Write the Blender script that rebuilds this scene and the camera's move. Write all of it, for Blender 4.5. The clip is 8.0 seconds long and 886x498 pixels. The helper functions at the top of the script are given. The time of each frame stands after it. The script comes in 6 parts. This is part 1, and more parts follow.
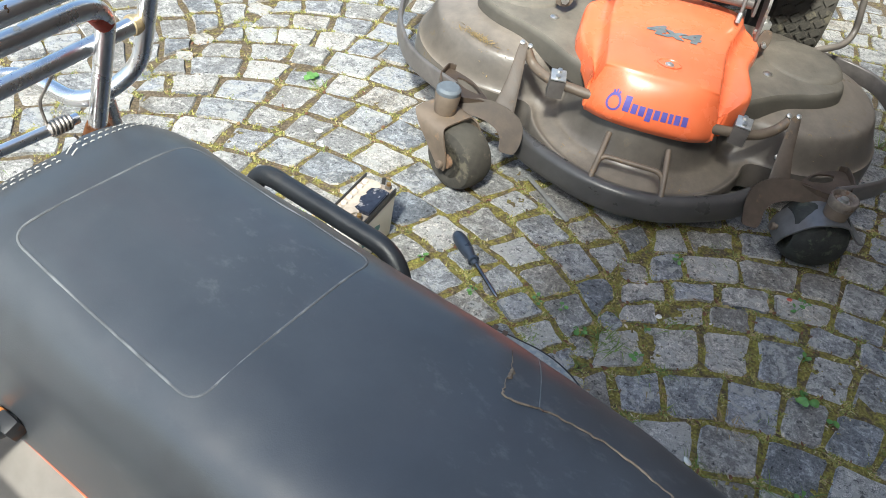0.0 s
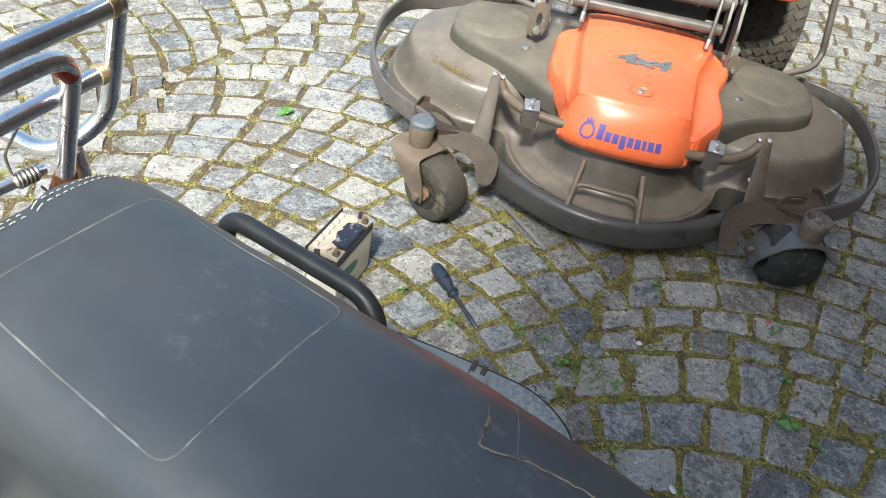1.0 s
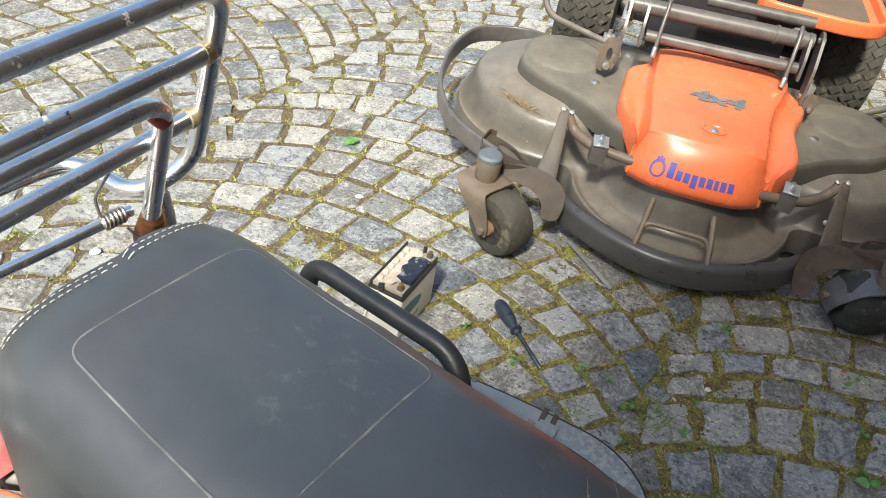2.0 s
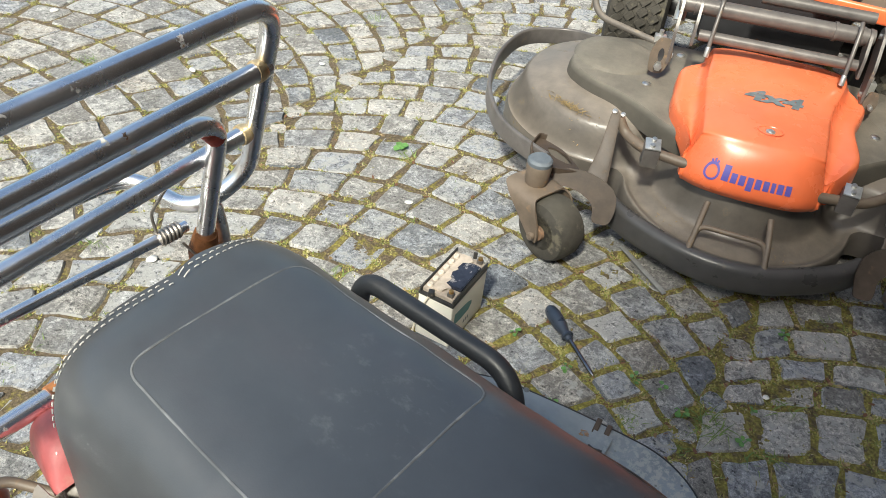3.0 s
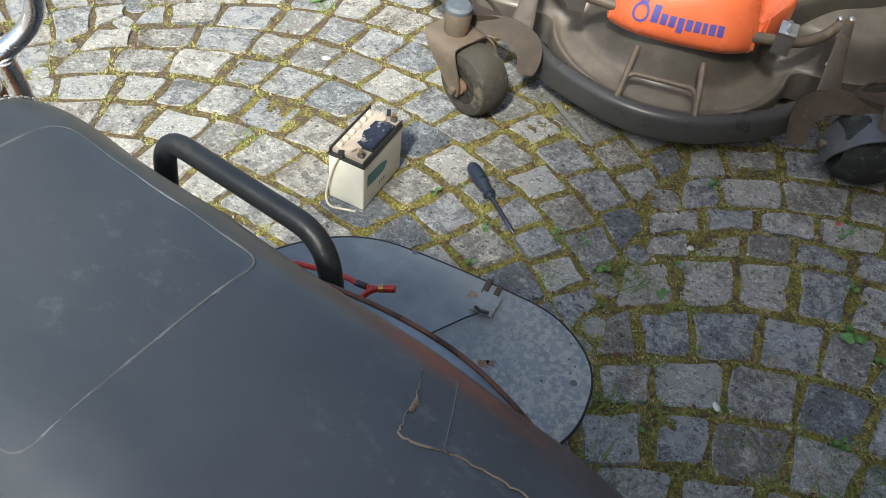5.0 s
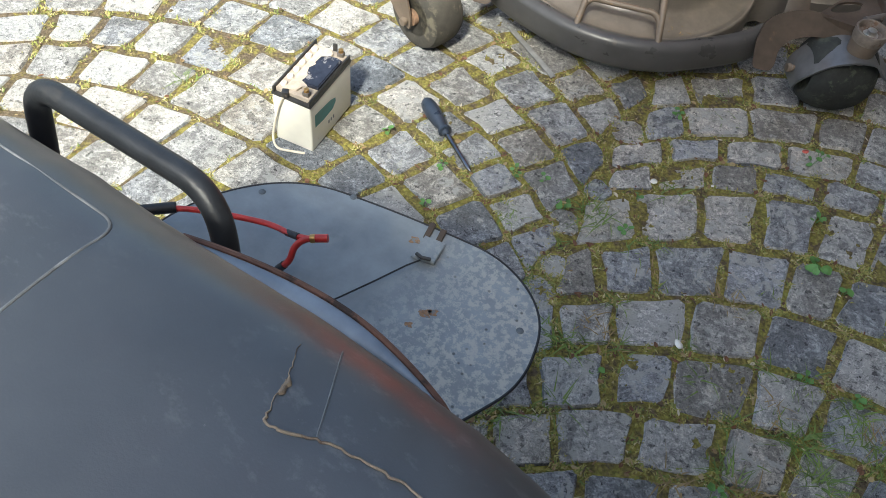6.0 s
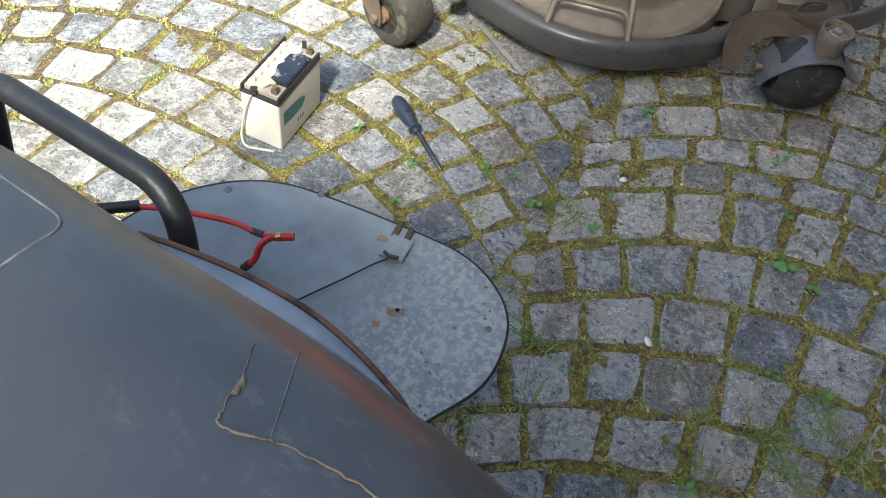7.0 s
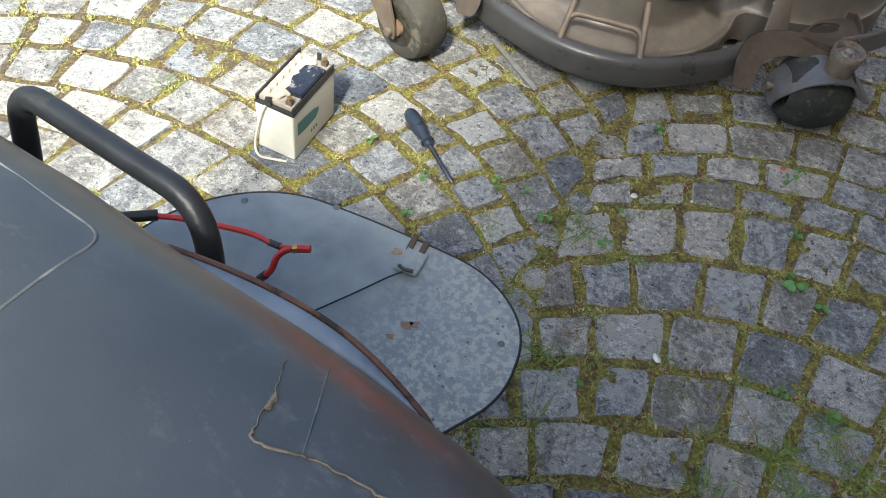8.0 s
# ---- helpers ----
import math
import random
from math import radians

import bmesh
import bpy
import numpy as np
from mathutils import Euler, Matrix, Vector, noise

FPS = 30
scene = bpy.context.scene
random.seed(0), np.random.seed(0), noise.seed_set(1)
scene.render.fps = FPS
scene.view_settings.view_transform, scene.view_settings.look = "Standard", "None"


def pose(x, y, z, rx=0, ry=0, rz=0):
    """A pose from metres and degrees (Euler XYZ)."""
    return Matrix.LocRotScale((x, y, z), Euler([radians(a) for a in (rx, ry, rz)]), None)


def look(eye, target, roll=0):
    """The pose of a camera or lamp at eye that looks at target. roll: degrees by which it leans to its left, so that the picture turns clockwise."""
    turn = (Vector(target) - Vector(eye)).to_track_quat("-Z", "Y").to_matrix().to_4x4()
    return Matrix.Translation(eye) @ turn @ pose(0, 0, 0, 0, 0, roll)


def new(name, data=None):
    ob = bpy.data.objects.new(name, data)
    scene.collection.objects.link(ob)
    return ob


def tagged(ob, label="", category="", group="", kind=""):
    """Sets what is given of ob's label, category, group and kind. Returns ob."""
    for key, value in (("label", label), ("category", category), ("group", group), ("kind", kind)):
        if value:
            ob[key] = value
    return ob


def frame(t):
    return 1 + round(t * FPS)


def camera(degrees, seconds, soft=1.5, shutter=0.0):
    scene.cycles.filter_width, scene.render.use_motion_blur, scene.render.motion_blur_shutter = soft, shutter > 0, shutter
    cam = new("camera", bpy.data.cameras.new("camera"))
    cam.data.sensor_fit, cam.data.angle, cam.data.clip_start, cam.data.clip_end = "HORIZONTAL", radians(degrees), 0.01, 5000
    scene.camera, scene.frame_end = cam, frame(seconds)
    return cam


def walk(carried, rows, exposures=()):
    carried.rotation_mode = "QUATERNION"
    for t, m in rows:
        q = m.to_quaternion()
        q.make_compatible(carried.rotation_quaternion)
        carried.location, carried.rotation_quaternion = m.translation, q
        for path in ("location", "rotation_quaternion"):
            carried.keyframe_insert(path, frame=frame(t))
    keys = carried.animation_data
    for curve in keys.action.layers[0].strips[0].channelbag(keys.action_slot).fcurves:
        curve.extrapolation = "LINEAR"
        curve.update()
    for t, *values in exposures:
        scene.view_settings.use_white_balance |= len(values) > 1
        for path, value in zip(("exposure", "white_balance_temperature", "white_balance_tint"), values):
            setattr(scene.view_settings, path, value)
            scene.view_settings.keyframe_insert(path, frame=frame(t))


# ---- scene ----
cam = camera(56.0, 8.0, soft=0.9)
PATH = [
    (0, (0.102, 0.096, 1.167), (0.056, 1.57, -0.184), 12.5),
    (0.2, (0.1048, 0.1003, 1.1651), (0.0444, 1.573, -0.1867), 11.98),
    (0.5, (0.11, 0.104, 1.167), (0.092, 1.56, -0.203), 11.3),
    (0.7, (0.1111, 0.1043, 1.1654), (0.1095, 1.5631, -0.2028), 12.02),
    (1, (0.104, 0.109, 1.175), (0.089, 1.63, -0.124), 11.7),
    (1.2, (0.0878, 0.0913, 1.184), (0.043, 1.6434, -0.0765), 14.09),
    (1.5, (0.07, 0.09, 1.182), (-0.032, 1.613, -0.11), 13.1),
    (1.7, (0.069, 0.116, 1.176), (-0.045, 1.656, -0.095), 11.3),
    (2.8, (0.07, 0.144, 1.182), (-0.158, 1.66, -0.104), 8.0),
    (3, (0.064, 0.143, 1.182), (-0.194, 1.652, -0.105), 7.2),
    (3.2, (0.0569, 0.1455, 1.1777), (-0.2254, 1.6398, -0.1213), 7.17),
    (3.5, (0.065, 0.141, 1.178), (-0.183, 1.623, -0.141), 8.1),
    (3.8, (0.0639, 0.1418, 1.1743), (-0.179, 1.624, -0.1464), 8.26),
    (4, (0.066, 0.141, 1.175), (-0.196, 1.617, -0.149), 8.1),
    (4.3, (0.0641, 0.1453, 1.1729), (-0.1871, 1.6205, -0.1541), 8.5),
    (4.5, (0.078, 0.146, 1.165), (-0.151, 1.576, -0.215), 7.7),
    (4.8, (0.131, 0.192, 1.149), (-0.055, 1.53, -0.325), 6.4),
    (5, (0.174, 0.217, 1.142), (0.037, 1.515, -0.374), 7.6),
    (5.2, (0.198, 0.247, 1.122), (0.086, 1.492, -0.439), 6.1),
    (6.3, (0.222, 0.269, 1.111), (0.175, 1.454, -0.499), 9.0),
    (6.5, (0.227, 0.266, 1.119), (0.197, 1.451, -0.491), 9.6),
    (6.8, (0.2237, 0.2724, 1.1043), (0.2339, 1.4695, -0.4978), 10.96),
    (7, (0.224, 0.272, 1.107), (0.217, 1.466, -0.497), 10.2),
    (7.3, (0.2217, 0.2724, 1.1083), (0.2215, 1.4746, -0.49), 10.56),
    (7.5, (0.208, 0.274, 1.107), (0.198, 1.475, -0.492), 10.7),
    (8, (0.211, 0.27, 1.114), (0.192, 1.481, -0.477), 10.8),
]
walk(cam, [(t, look(eye, target, roll)) for t, eye, target, roll in PATH], exposures=[(0.0, 1.20, 6000, 2), (1.0, 1.14, 6150, 2), (1.5, 1.10, 6330, 2), (3.0, 0.84, 6400, 2), (4.5, 0.75, 6250, 2), (5.0, 0.90, 6240, 2), (6.5, 1.53, 6250, 2), (8.0, 1.48, 6250, 2)])

# world and sun
SUN = Vector((-0.15, -0.91, 1.12)).normalized()
world = bpy.data.worlds.new("sky")
scene.world = world
world.use_nodes = True
wn = world.node_tree
sky = wn.nodes.new("ShaderNodeTexSky")
sky.sky_type, sky.sun_disc = "NISHITA", False
sky.dust_density, sky.air_density, sky.ozone_density = 3.6, 1.0, 0.65
sky.sun_elevation = math.asin(SUN.z)
sky.sun_rotation = math.atan2(SUN.x, SUN.y)
wn.links.new(sky.outputs[0], wn.nodes["Background"].inputs[0])
wn.nodes["Background"].inputs[1].default_value = 0.12
lamp = bpy.data.lights.new("sun", "SUN")
lamp.energy, lamp.angle, lamp.color = 3.30, radians(5.6), (1.0, 0.935, 0.84)
sun = new("sun", lamp)
sun.matrix_world = look(SUN * 20, (0, 0, 0))


# ---- materials ----
def material(name, base, rough=0.5, metal=0.0, vary=0.15, scale=30.0, bump=0.0, bump_scale=200.0, spots=None, spot_at=0.62, spot_scale=8.0, spec=0.5, coat=0.0, up_dust=None, spot_rough=0.85, rough_vary=0.1):
    """A surface with a fine and a coarse variation, optional second colour in blotches and fine relief."""
    m = bpy.data.materials.new(name)
    m.use_nodes = True
    n, l = m.node_tree.nodes, m.node_tree.links
    b = n["Principled BSDF"]
    b.inputs["Metallic"].default_value = metal
    b.inputs["Specular IOR Level"].default_value = spec
    b.inputs["Coat Weight"].default_value = coat
    co = n.new("ShaderNodeTexCoord").outputs["Object"]

    def tex(sc, detail=6.0, roughness=0.6):
        t = n.new("ShaderNodeTexNoise")
        t.inputs["Scale"].default_value, t.inputs["Detail"].default_value, t.inputs["Roughness"].default_value = sc, detail, roughness
        l.new(co, t.inputs["Vector"])
        return t.outputs["Fac"]

    def mix(fac, a, c, mode="MIX"):
        x = n.new("ShaderNodeMix")
        x.data_type, x.blend_type = "RGBA", mode
        for sock, v in ((x.inputs[0], fac), (x.inputs[6], a), (x.inputs[7], c)):
            if isinstance(v, (int, float)):
                sock.default_value = v
            elif isinstance(v, tuple):
                sock.default_value = (*v, 1)
            else:
                l.new(v, sock)
        return x.outputs[2]

    def ramp(sock, a, c, lo=0.0, hi=1.0):
        r = n.new("ShaderNodeMapRange")
        for k, v in enumerate((a, c, lo, hi), 1):
            r.inputs[k].default_value = v
        l.new(sock, r.inputs[0])
        return r.outputs[0]

    fine = ramp(tex(scale), 0.3, 0.7, 1 - vary, 1 + vary)
    coarse = ramp(tex(scale * 0.13, 3.0), 0.3, 0.7, 1 - vary, 1 + vary)
    both = n.new("ShaderNodeMath")
    both.operation = "MULTIPLY"
    l.new(fine, both.inputs[0]), l.new(coarse, both.inputs[1])
    col = mix(1.0, base, both.outputs[0], "MULTIPLY")
    rgh = ramp(tex(scale * 0.5), 0.22, 0.78, max(rough - rough_vary, 0.03), min(rough + rough_vary, 1))
    if spots:
        s = ramp(tex(spot_scale, 8.0, 0.65), spot_at, spot_at + 0.07, 0.0, 1.0)
        col = mix(s, col, spots)
        r2 = n.new("ShaderNodeMix")
        l.new(s, r2.inputs[0]), l.new(rgh, r2.inputs[2])
        r2.inputs[3].default_value = spot_rough
        rgh = r2.outputs[0]
        if metal > 0:
            l.new(ramp(s, 0.0, 1.0, metal, 0.0), b.inputs["Metallic"])
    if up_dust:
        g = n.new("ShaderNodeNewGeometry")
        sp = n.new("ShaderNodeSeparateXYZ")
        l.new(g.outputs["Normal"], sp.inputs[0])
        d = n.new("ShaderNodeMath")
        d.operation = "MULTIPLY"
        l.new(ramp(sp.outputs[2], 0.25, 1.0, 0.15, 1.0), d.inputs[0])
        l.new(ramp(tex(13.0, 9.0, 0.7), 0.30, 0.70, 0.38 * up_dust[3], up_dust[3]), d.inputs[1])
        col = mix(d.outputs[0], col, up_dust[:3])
    l.new(col, b.inputs["Base Color"])
    l.new(rgh, b.inputs["Roughness"])
    if bump:
        bp = n.new("ShaderNodeBump")
        bp.inputs["Strength"].default_value, bp.inputs["Distance"].default_value = bump, 0.002
        l.new(tex(bump_scale, 4.0), bp.inputs["Height"])
        l.new(bp.outputs[0], b.inputs["Normal"])
    return m


def stone_material():
    """Grey granite setts: speckled, each stone with a tone of its own, pale worn patches, moss towards some rims."""
    m = bpy.data.materials.new("granite_sett")
    m.use_nodes = True
    n, l = m.node_tree.nodes, m.node_tree.links
    b = n["Principled BSDF"]
    g = n.new("ShaderNodeNewGeometry")
    o = n.new("ShaderNodeObjectInfo")
    add = n.new("ShaderNodeMath")
    add.operation = "ADD"
    l.new(g.outputs["Random Per Island"], add.inputs[0]), l.new(o.outputs["Random"], add.inputs[1])
    fr = n.new("ShaderNodeMath")
    fr.operation = "FRACT"
    l.new(add.outputs[0], fr.inputs[0])
    rnd = fr.outputs[0]

    def tex(sc, detail, rough=0.6, kind="ShaderNodeTexNoise"):
        t = n.new(kind)
        t.inputs["Scale"].default_value = sc
        if kind == "ShaderNodeTexNoise":
            t.inputs["Detail"].default_value, t.inputs["Roughness"].default_value = detail, rough
        l.new(g.outputs["Position"], t.inputs["Vector"])
        return t

    def ramp(sock, *stops):
        r = n.new("ShaderNodeValToRGB")
        els = r.color_ramp.elements
        while len(els) < len(stops):
            els.new(0.5)
        for e, (p, c) in zip(els, stops):
            e.position, e.color = p, (*c, 1)
        l.new(sock, r.inputs[0])
        return r.outputs[0]

    def mix(mode, fac, a, c):
        x = n.new("ShaderNodeMix")
        x.data_type, x.blend_type = "RGBA", mode
        for sock, v in ((x.inputs[0], fac), (x.inputs[6], a), (x.inputs[7], c)):
            if isinstance(v, (int, float)):
                sock.default_value = v
            elif isinstance(v, tuple):
                sock.default_value = (*v, 1)
            else:
                l.new(v, sock)
        return x.outputs[2]

    tone = ramp(rnd, (0.0, (0.176, 0.190, 0.210)), (0.20, (0.256, 0.258, 0.256)), (0.50, (0.262, 0.247, 0.224)), (0.74, (0.300, 0.297, 0.286)), (0.88, (0.210, 0.219, 0.235)), (1.0, (0.185, 0.194, 0.210)))
    speck = ramp(tex(420.0, 3.0, 0.8).outputs["Fac"], (0.36, (0.55, 0.55, 0.56)), (0.47, (1, 1, 1)), (0.62, (1.22, 1.19, 1.18)))
    # pale weathered crust in lacy, sharp-edged sheets, more of it on some stones
    amount = n.new("ShaderNodeMath")
    amount.operation = "MULTIPLY_ADD"
    amount.inputs[1].default_value = 0.15
    other = n.new("ShaderNodeMath")
    other.operation = "PINGPONG"
    other.inputs[1].default_value = 0.19
    l.new(rnd, other.inputs[0])
    share = n.new("ShaderNodeMath")
    share.operation = "MULTIPLY"
    share.inputs[1].default_value = 5.2
    l.new(other.outputs[0], share.inputs[0])
    l.new(share.outputs[0], amount.inputs[0])
    sheet = tex(21.0, 13.0, 0.80)
    sheet.inputs["Distortion"].default_value = 0.6
    l.new(sheet.outputs["Fac"], amount.inputs[2])
    crust = ramp(amount.outputs[0], (0.40, (0.80, 0.80, 0.80)), (0.565, (0.92, 0.92, 0.92)), (0.580, (1.40, 1.40, 1.39)), (0.72, (1.75, 1.74, 1.71)))
    flake = ramp(tex(120.0, 9.0, 0.78).outputs["Fac"], (0.36, (0.74, 0.74, 0.75)), (0.515, (0.94, 0.94, 0.94)), (0.530, (1.26, 1.26, 1.25)), (0.64, (1.50, 1.49, 1.46)))
    pit = ramp(tex(150.0, 6.0, 0.75).outputs["Fac"], (0.34, (0.34, 0.32, 0.30)), (0.40, (1, 1, 1)))
    cloud = ramp(tex(11.0, 4.0).outputs["Fac"], (0.3, (0.80, 0.78, 0.74)), (0.5, (1.0, 1.0, 1.0)), (0.7, (1.14, 1.15, 1.16)))
    col = mix("MULTIPLY", 1.0, tone, speck)
    for layer in (crust, flake, pit, cloud):
        col = mix("MULTIPLY", 1.0, col, layer)
    # pale lichen in lacy spots, thick on some stones and missing on others, and dark weathered pits
    spread = n.new("ShaderNodeMath")
    spread.operation = "MULTIPLY_ADD"
    spread.inputs[1].default_value = 0.13
    lace = tex(40.0, 9.0, 0.66)
    lace.inputs["Distortion"].default_value = 0.5
    l.new(share.outputs[0], spread.inputs[0]), l.new(lace.outputs["Fac"], spread.inputs[2])
    lichen = ramp(spread.outputs[0], (0.625, (0, 0, 0)), (0.640, (0.70, 0.70, 0.70)), (0.74, (0.85, 0.85, 0.85)))
    col = mix("MIX", lichen, col, (0.42, 0.415, 0.395))
    hollow = ramp(tex(75.0, 7.0, 0.66).outputs["Fac"], (0.375, (0.42, 0.42, 0.43)), (0.40, (1, 1, 1)))
    col = mix("MULTIPLY", 1.0, col, hollow)
    # moss and dirt that clings to the low rim of the stones
    sp = n.new("ShaderNodeSeparateXYZ")
    l.new(g.outputs["Position"], sp.inputs[0])
    low = n.new("ShaderNodeMapRange")
    for k, v in enumerate((-0.001, -0.008, 0.0, 1.0), 1):
        low.inputs[k].default_value = v
    l.new(sp.outputs[2], low.inputs[0])
    mo = n.new("ShaderNodeMath")
    mo.operation = "MULTIPLY"
    l.new(low.outputs[0], mo.inputs[0])
    l.new(ramp(tex(24.0, 5.0).outputs["Fac"], (0.35, (0.15, 0.15, 0.15)), (0.6, (0.9, 0.9, 0.9))), mo.inputs[1])
    col = mix("MIX", mo.outputs[0], col, (0.13, 0.115, 0.035))
    l.new(col, b.inputs["Base Color"])
    b.inputs["Roughness"].default_value = 0.82
    b.inputs["Specular IOR Level"].default_value = 0.35
    bp = n.new("ShaderNodeBump")
    bp.inputs["Strength"].default_value, bp.inputs["Distance"].default_value = 1.0, 0.006
    l.new(tex(70.0, 10.0, 0.80).outputs["Fac"], bp.inputs["Height"])
    l.new(bp.outputs[0], b.inputs["Normal"])
    return m


def soil_material():
    """Joint filling: brown sand with yellow-green moss."""
    m = bpy.data.materials.new("moss_and_sand")
    m.use_nodes = True
    n, l = m.node_tree.nodes, m.node_tree.links
    b = n["Principled BSDF"]
    g = n.new("ShaderNodeNewGeometry")

    def tex(sc, detail):
        t = n.new("ShaderNodeTexNoise")
        t.inputs["Scale"].default_value, t.inputs["Detail"].default_value, t.inputs["Roughness"].default_value = sc, detail, 0.7
        l.new(g.outputs["Position"], t.inputs["Vector"])
        return t.outputs["Fac"]

    r = n.new("ShaderNodeValToRGB")
    els = r.color_ramp.elements
    stops = ((0.28, (0.215, 0.165, 0.11)), (0.40, (0.185, 0.14, 0.08)), (0.48, (0.29, 0.24, 0.070)), (0.58, (0.38, 0.345, 0.075)), (0.72, (0.31, 0.325, 0.075)))
    while len(els) < len(stops):
        els.new(0.5)
    for e, (p, c) in zip(els, stops):
        e.position, e.color = p, (*c, 1)
    sp = n.new("ShaderNodeVectorMath")
    sp.operation = "DISTANCE"
    l.new(g.outputs["Position"], sp.inputs[0])
    sp.inputs[1].default_value = (0.45, 0.95, 0.0)
    dry = n.new("ShaderNodeMapRange")
    for k, v in enumerate((0.45, 1.35, 0.0, -0.14), 1):
        dry.inputs[k].default_value = v
    l.new(sp.outputs["Value"], dry.inputs[0])
    ad = n.new("ShaderNodeMath")
    l.new(dry.outputs[0], ad.inputs[0]), l.new(tex(34.0, 9.0), ad.inputs[1])
    l.new(ad.outputs[0], r.inputs[0])
    x = n.new("ShaderNodeMix")
    x.data_type, x.blend_type = "RGBA", "MULTIPLY"
    x.inputs[0].default_value = 0.7
    l.new(r.outputs[0], x.inputs[6])
    r2 = n.new("ShaderNodeValToRGB")
    r2.color_ramp.elements[0].position, r2.color_ramp.elements[1].position = 0.3, 0.65
    r2.color_ramp.elements[0].color = (0.16, 0.15, 0.13, 1)
    l.new(tex(260.0, 4.0), r2.inputs[0])
    l.new(r2.outputs[0], x.inputs[7])
    v = n.new("ShaderNodeTexVoronoi")
    v.inputs["Scale"].default_value = 150.0
    l.new(g.outputs["Position"], v.inputs["Vector"])
    clump = n.new("ShaderNodeMapRange")
    for k, val in enumerate((0.15, 0.75, 1.30, 0.60), 1):
        clump.inputs[k].default_value = val
    l.new(v.outputs["Distance"], clump.inputs[0])
    y = n.new("ShaderNodeMix")
    y.data_type, y.blend_type = "RGBA", "MULTIPLY"
    y.inputs[0].default_value = 0.8
    l.new(x.outputs[2], y.inputs[6]), l.new(clump.outputs[0], y.inputs[7])
    l.new(y.outputs[2], b.inputs["Base Color"])
    b.inputs["Roughness"].default_value = 0.95
    bp = n.new("ShaderNodeBump")
    bp.inputs["Strength"].default_value, bp.inputs["Distance"].default_value = 1.0, 0.006
    l.new(tex(160.0, 6.0), bp.inputs["Height"])
    l.new(bp.outputs[0], b.inputs["Normal"])
    return m


STONE, SOIL = stone_material(), soil_material()
VINYL = material("black_vinyl", (0.050, 0.056, 0.064), 0.34, spec=0.85, vary=0.13, scale=40, bump=0.07, bump_scale=900, rough_vary=0.05, up_dust=(0.100, 0.109, 0.120, 0.46))
def wear_right_edge(m):
    """Brown worn skin along the right hem of the seat."""
    n, l = m.node_tree.nodes, m.node_tree.links
    b = n["Principled BSDF"]
    old = b.inputs["Base Color"].links[0].from_socket
    sp = n.new("ShaderNodeSeparateXYZ")
    l.new(n["Texture Coordinate"].outputs["Object"], sp.inputs[0])
    ns = n.new("ShaderNodeTexNoise")
    ns.inputs["Scale"].default_value, ns.inputs["Detail"].default_value = 24.0, 6.0
    l.new(n["Texture Coordinate"].outputs["Object"], ns.inputs["Vector"])
    ma = n.new("ShaderNodeMath")
    ma.operation = "MULTIPLY_ADD"
    ma.inputs[1].default_value = 0.03
    l.new(ns.outputs["Fac"], ma.inputs[0]), l.new(sp.outputs[1], ma.inputs[2])
    mr = n.new("ShaderNodeMapRange")
    for k, v in enumerate((0.094, 0.120, 0.0, 0.8), 1):
        mr.inputs[k].default_value = v
    l.new(ma.outputs[0], mr.inputs[0])
    x = n.new("ShaderNodeMix")
    x.data_type = "RGBA"
    l.new(mr.outputs[0], x.inputs[0]), l.new(old, x.inputs[6])
    x.inputs[7].default_value = (0.082, 0.045, 0.038, 1)
    l.new(x.outputs[2], b.inputs["Base Color"])


def scuffs(m):
    """Faint pale rub marks in short streaks and a few tiny specks."""
    n, l = m.node_tree.nodes, m.node_tree.links
    b = n["Principled BSDF"]
    co = n["Texture Coordinate"].outputs["Object"]

    def ranged(sock, *v):
        r = n.new("ShaderNodeMapRange")
        for k, x in enumerate(v, 1):
            r.inputs[k].default_value = x
        l.new(sock, r.inputs[0])
        return r.outputs[0]

    def tex(stretch, turn, sc, detail, rough):
        mp = n.new("ShaderNodeMapping")
        mp.inputs["Scale"].default_value, mp.inputs["Rotation"].default_value = stretch, (0, 0, turn)
        t = n.new("ShaderNodeTexNoise")
        t.inputs["Scale"].default_value, t.inputs["Detail"].default_value, t.inputs["Roughness"].default_value = sc, detail, rough
        l.new(co, mp.inputs["Vector"]), l.new(mp.outputs[0], t.inputs["Vector"])
        return t.outputs["Fac"]

    where = ranged(tex((1, 1, 1), 0.0, 11.0, 3.0, 0.5), 0.50, 0.64, 0.0, 1.0)
    for stretch, turn, sc, lo, hi, most, colour in (((1, 1.5, 1), 0.6, 60.0, 0.54, 0.70, 0.42, (0.21, 0.215, 0.22)), ((1, 1, 1), 0.0, 240.0, 0.70, 0.74, 0.7, (0.30, 0.30, 0.30)), ((1, 1.6, 1), 0.2, 5.0, 0.50, 0.72, 0.30, (0.085, 0.068, 0.075))):
        f = n.new("ShaderNodeMath")
        f.operation = "MULTIPLY"
        l.new(ranged(tex(stretch, turn, sc, 7.0, 0.7), lo, hi, 0.0, most), f.inputs[0])
        if sc > 20:
            l.new(where, f.inputs[1])
        else:
            f.inputs[1].default_value = 1.0
        x = n.new("ShaderNodeMix")
        x.data_type = "RGBA"
        l.new(f.outputs[0], x.inputs[0]), l.new(b.inputs["Base Color"].links[0].from_socket, x.inputs[6])
        x.inputs[7].default_value = (*colour, 1)
        l.new(x.outputs[2], b.inputs["Base Color"])


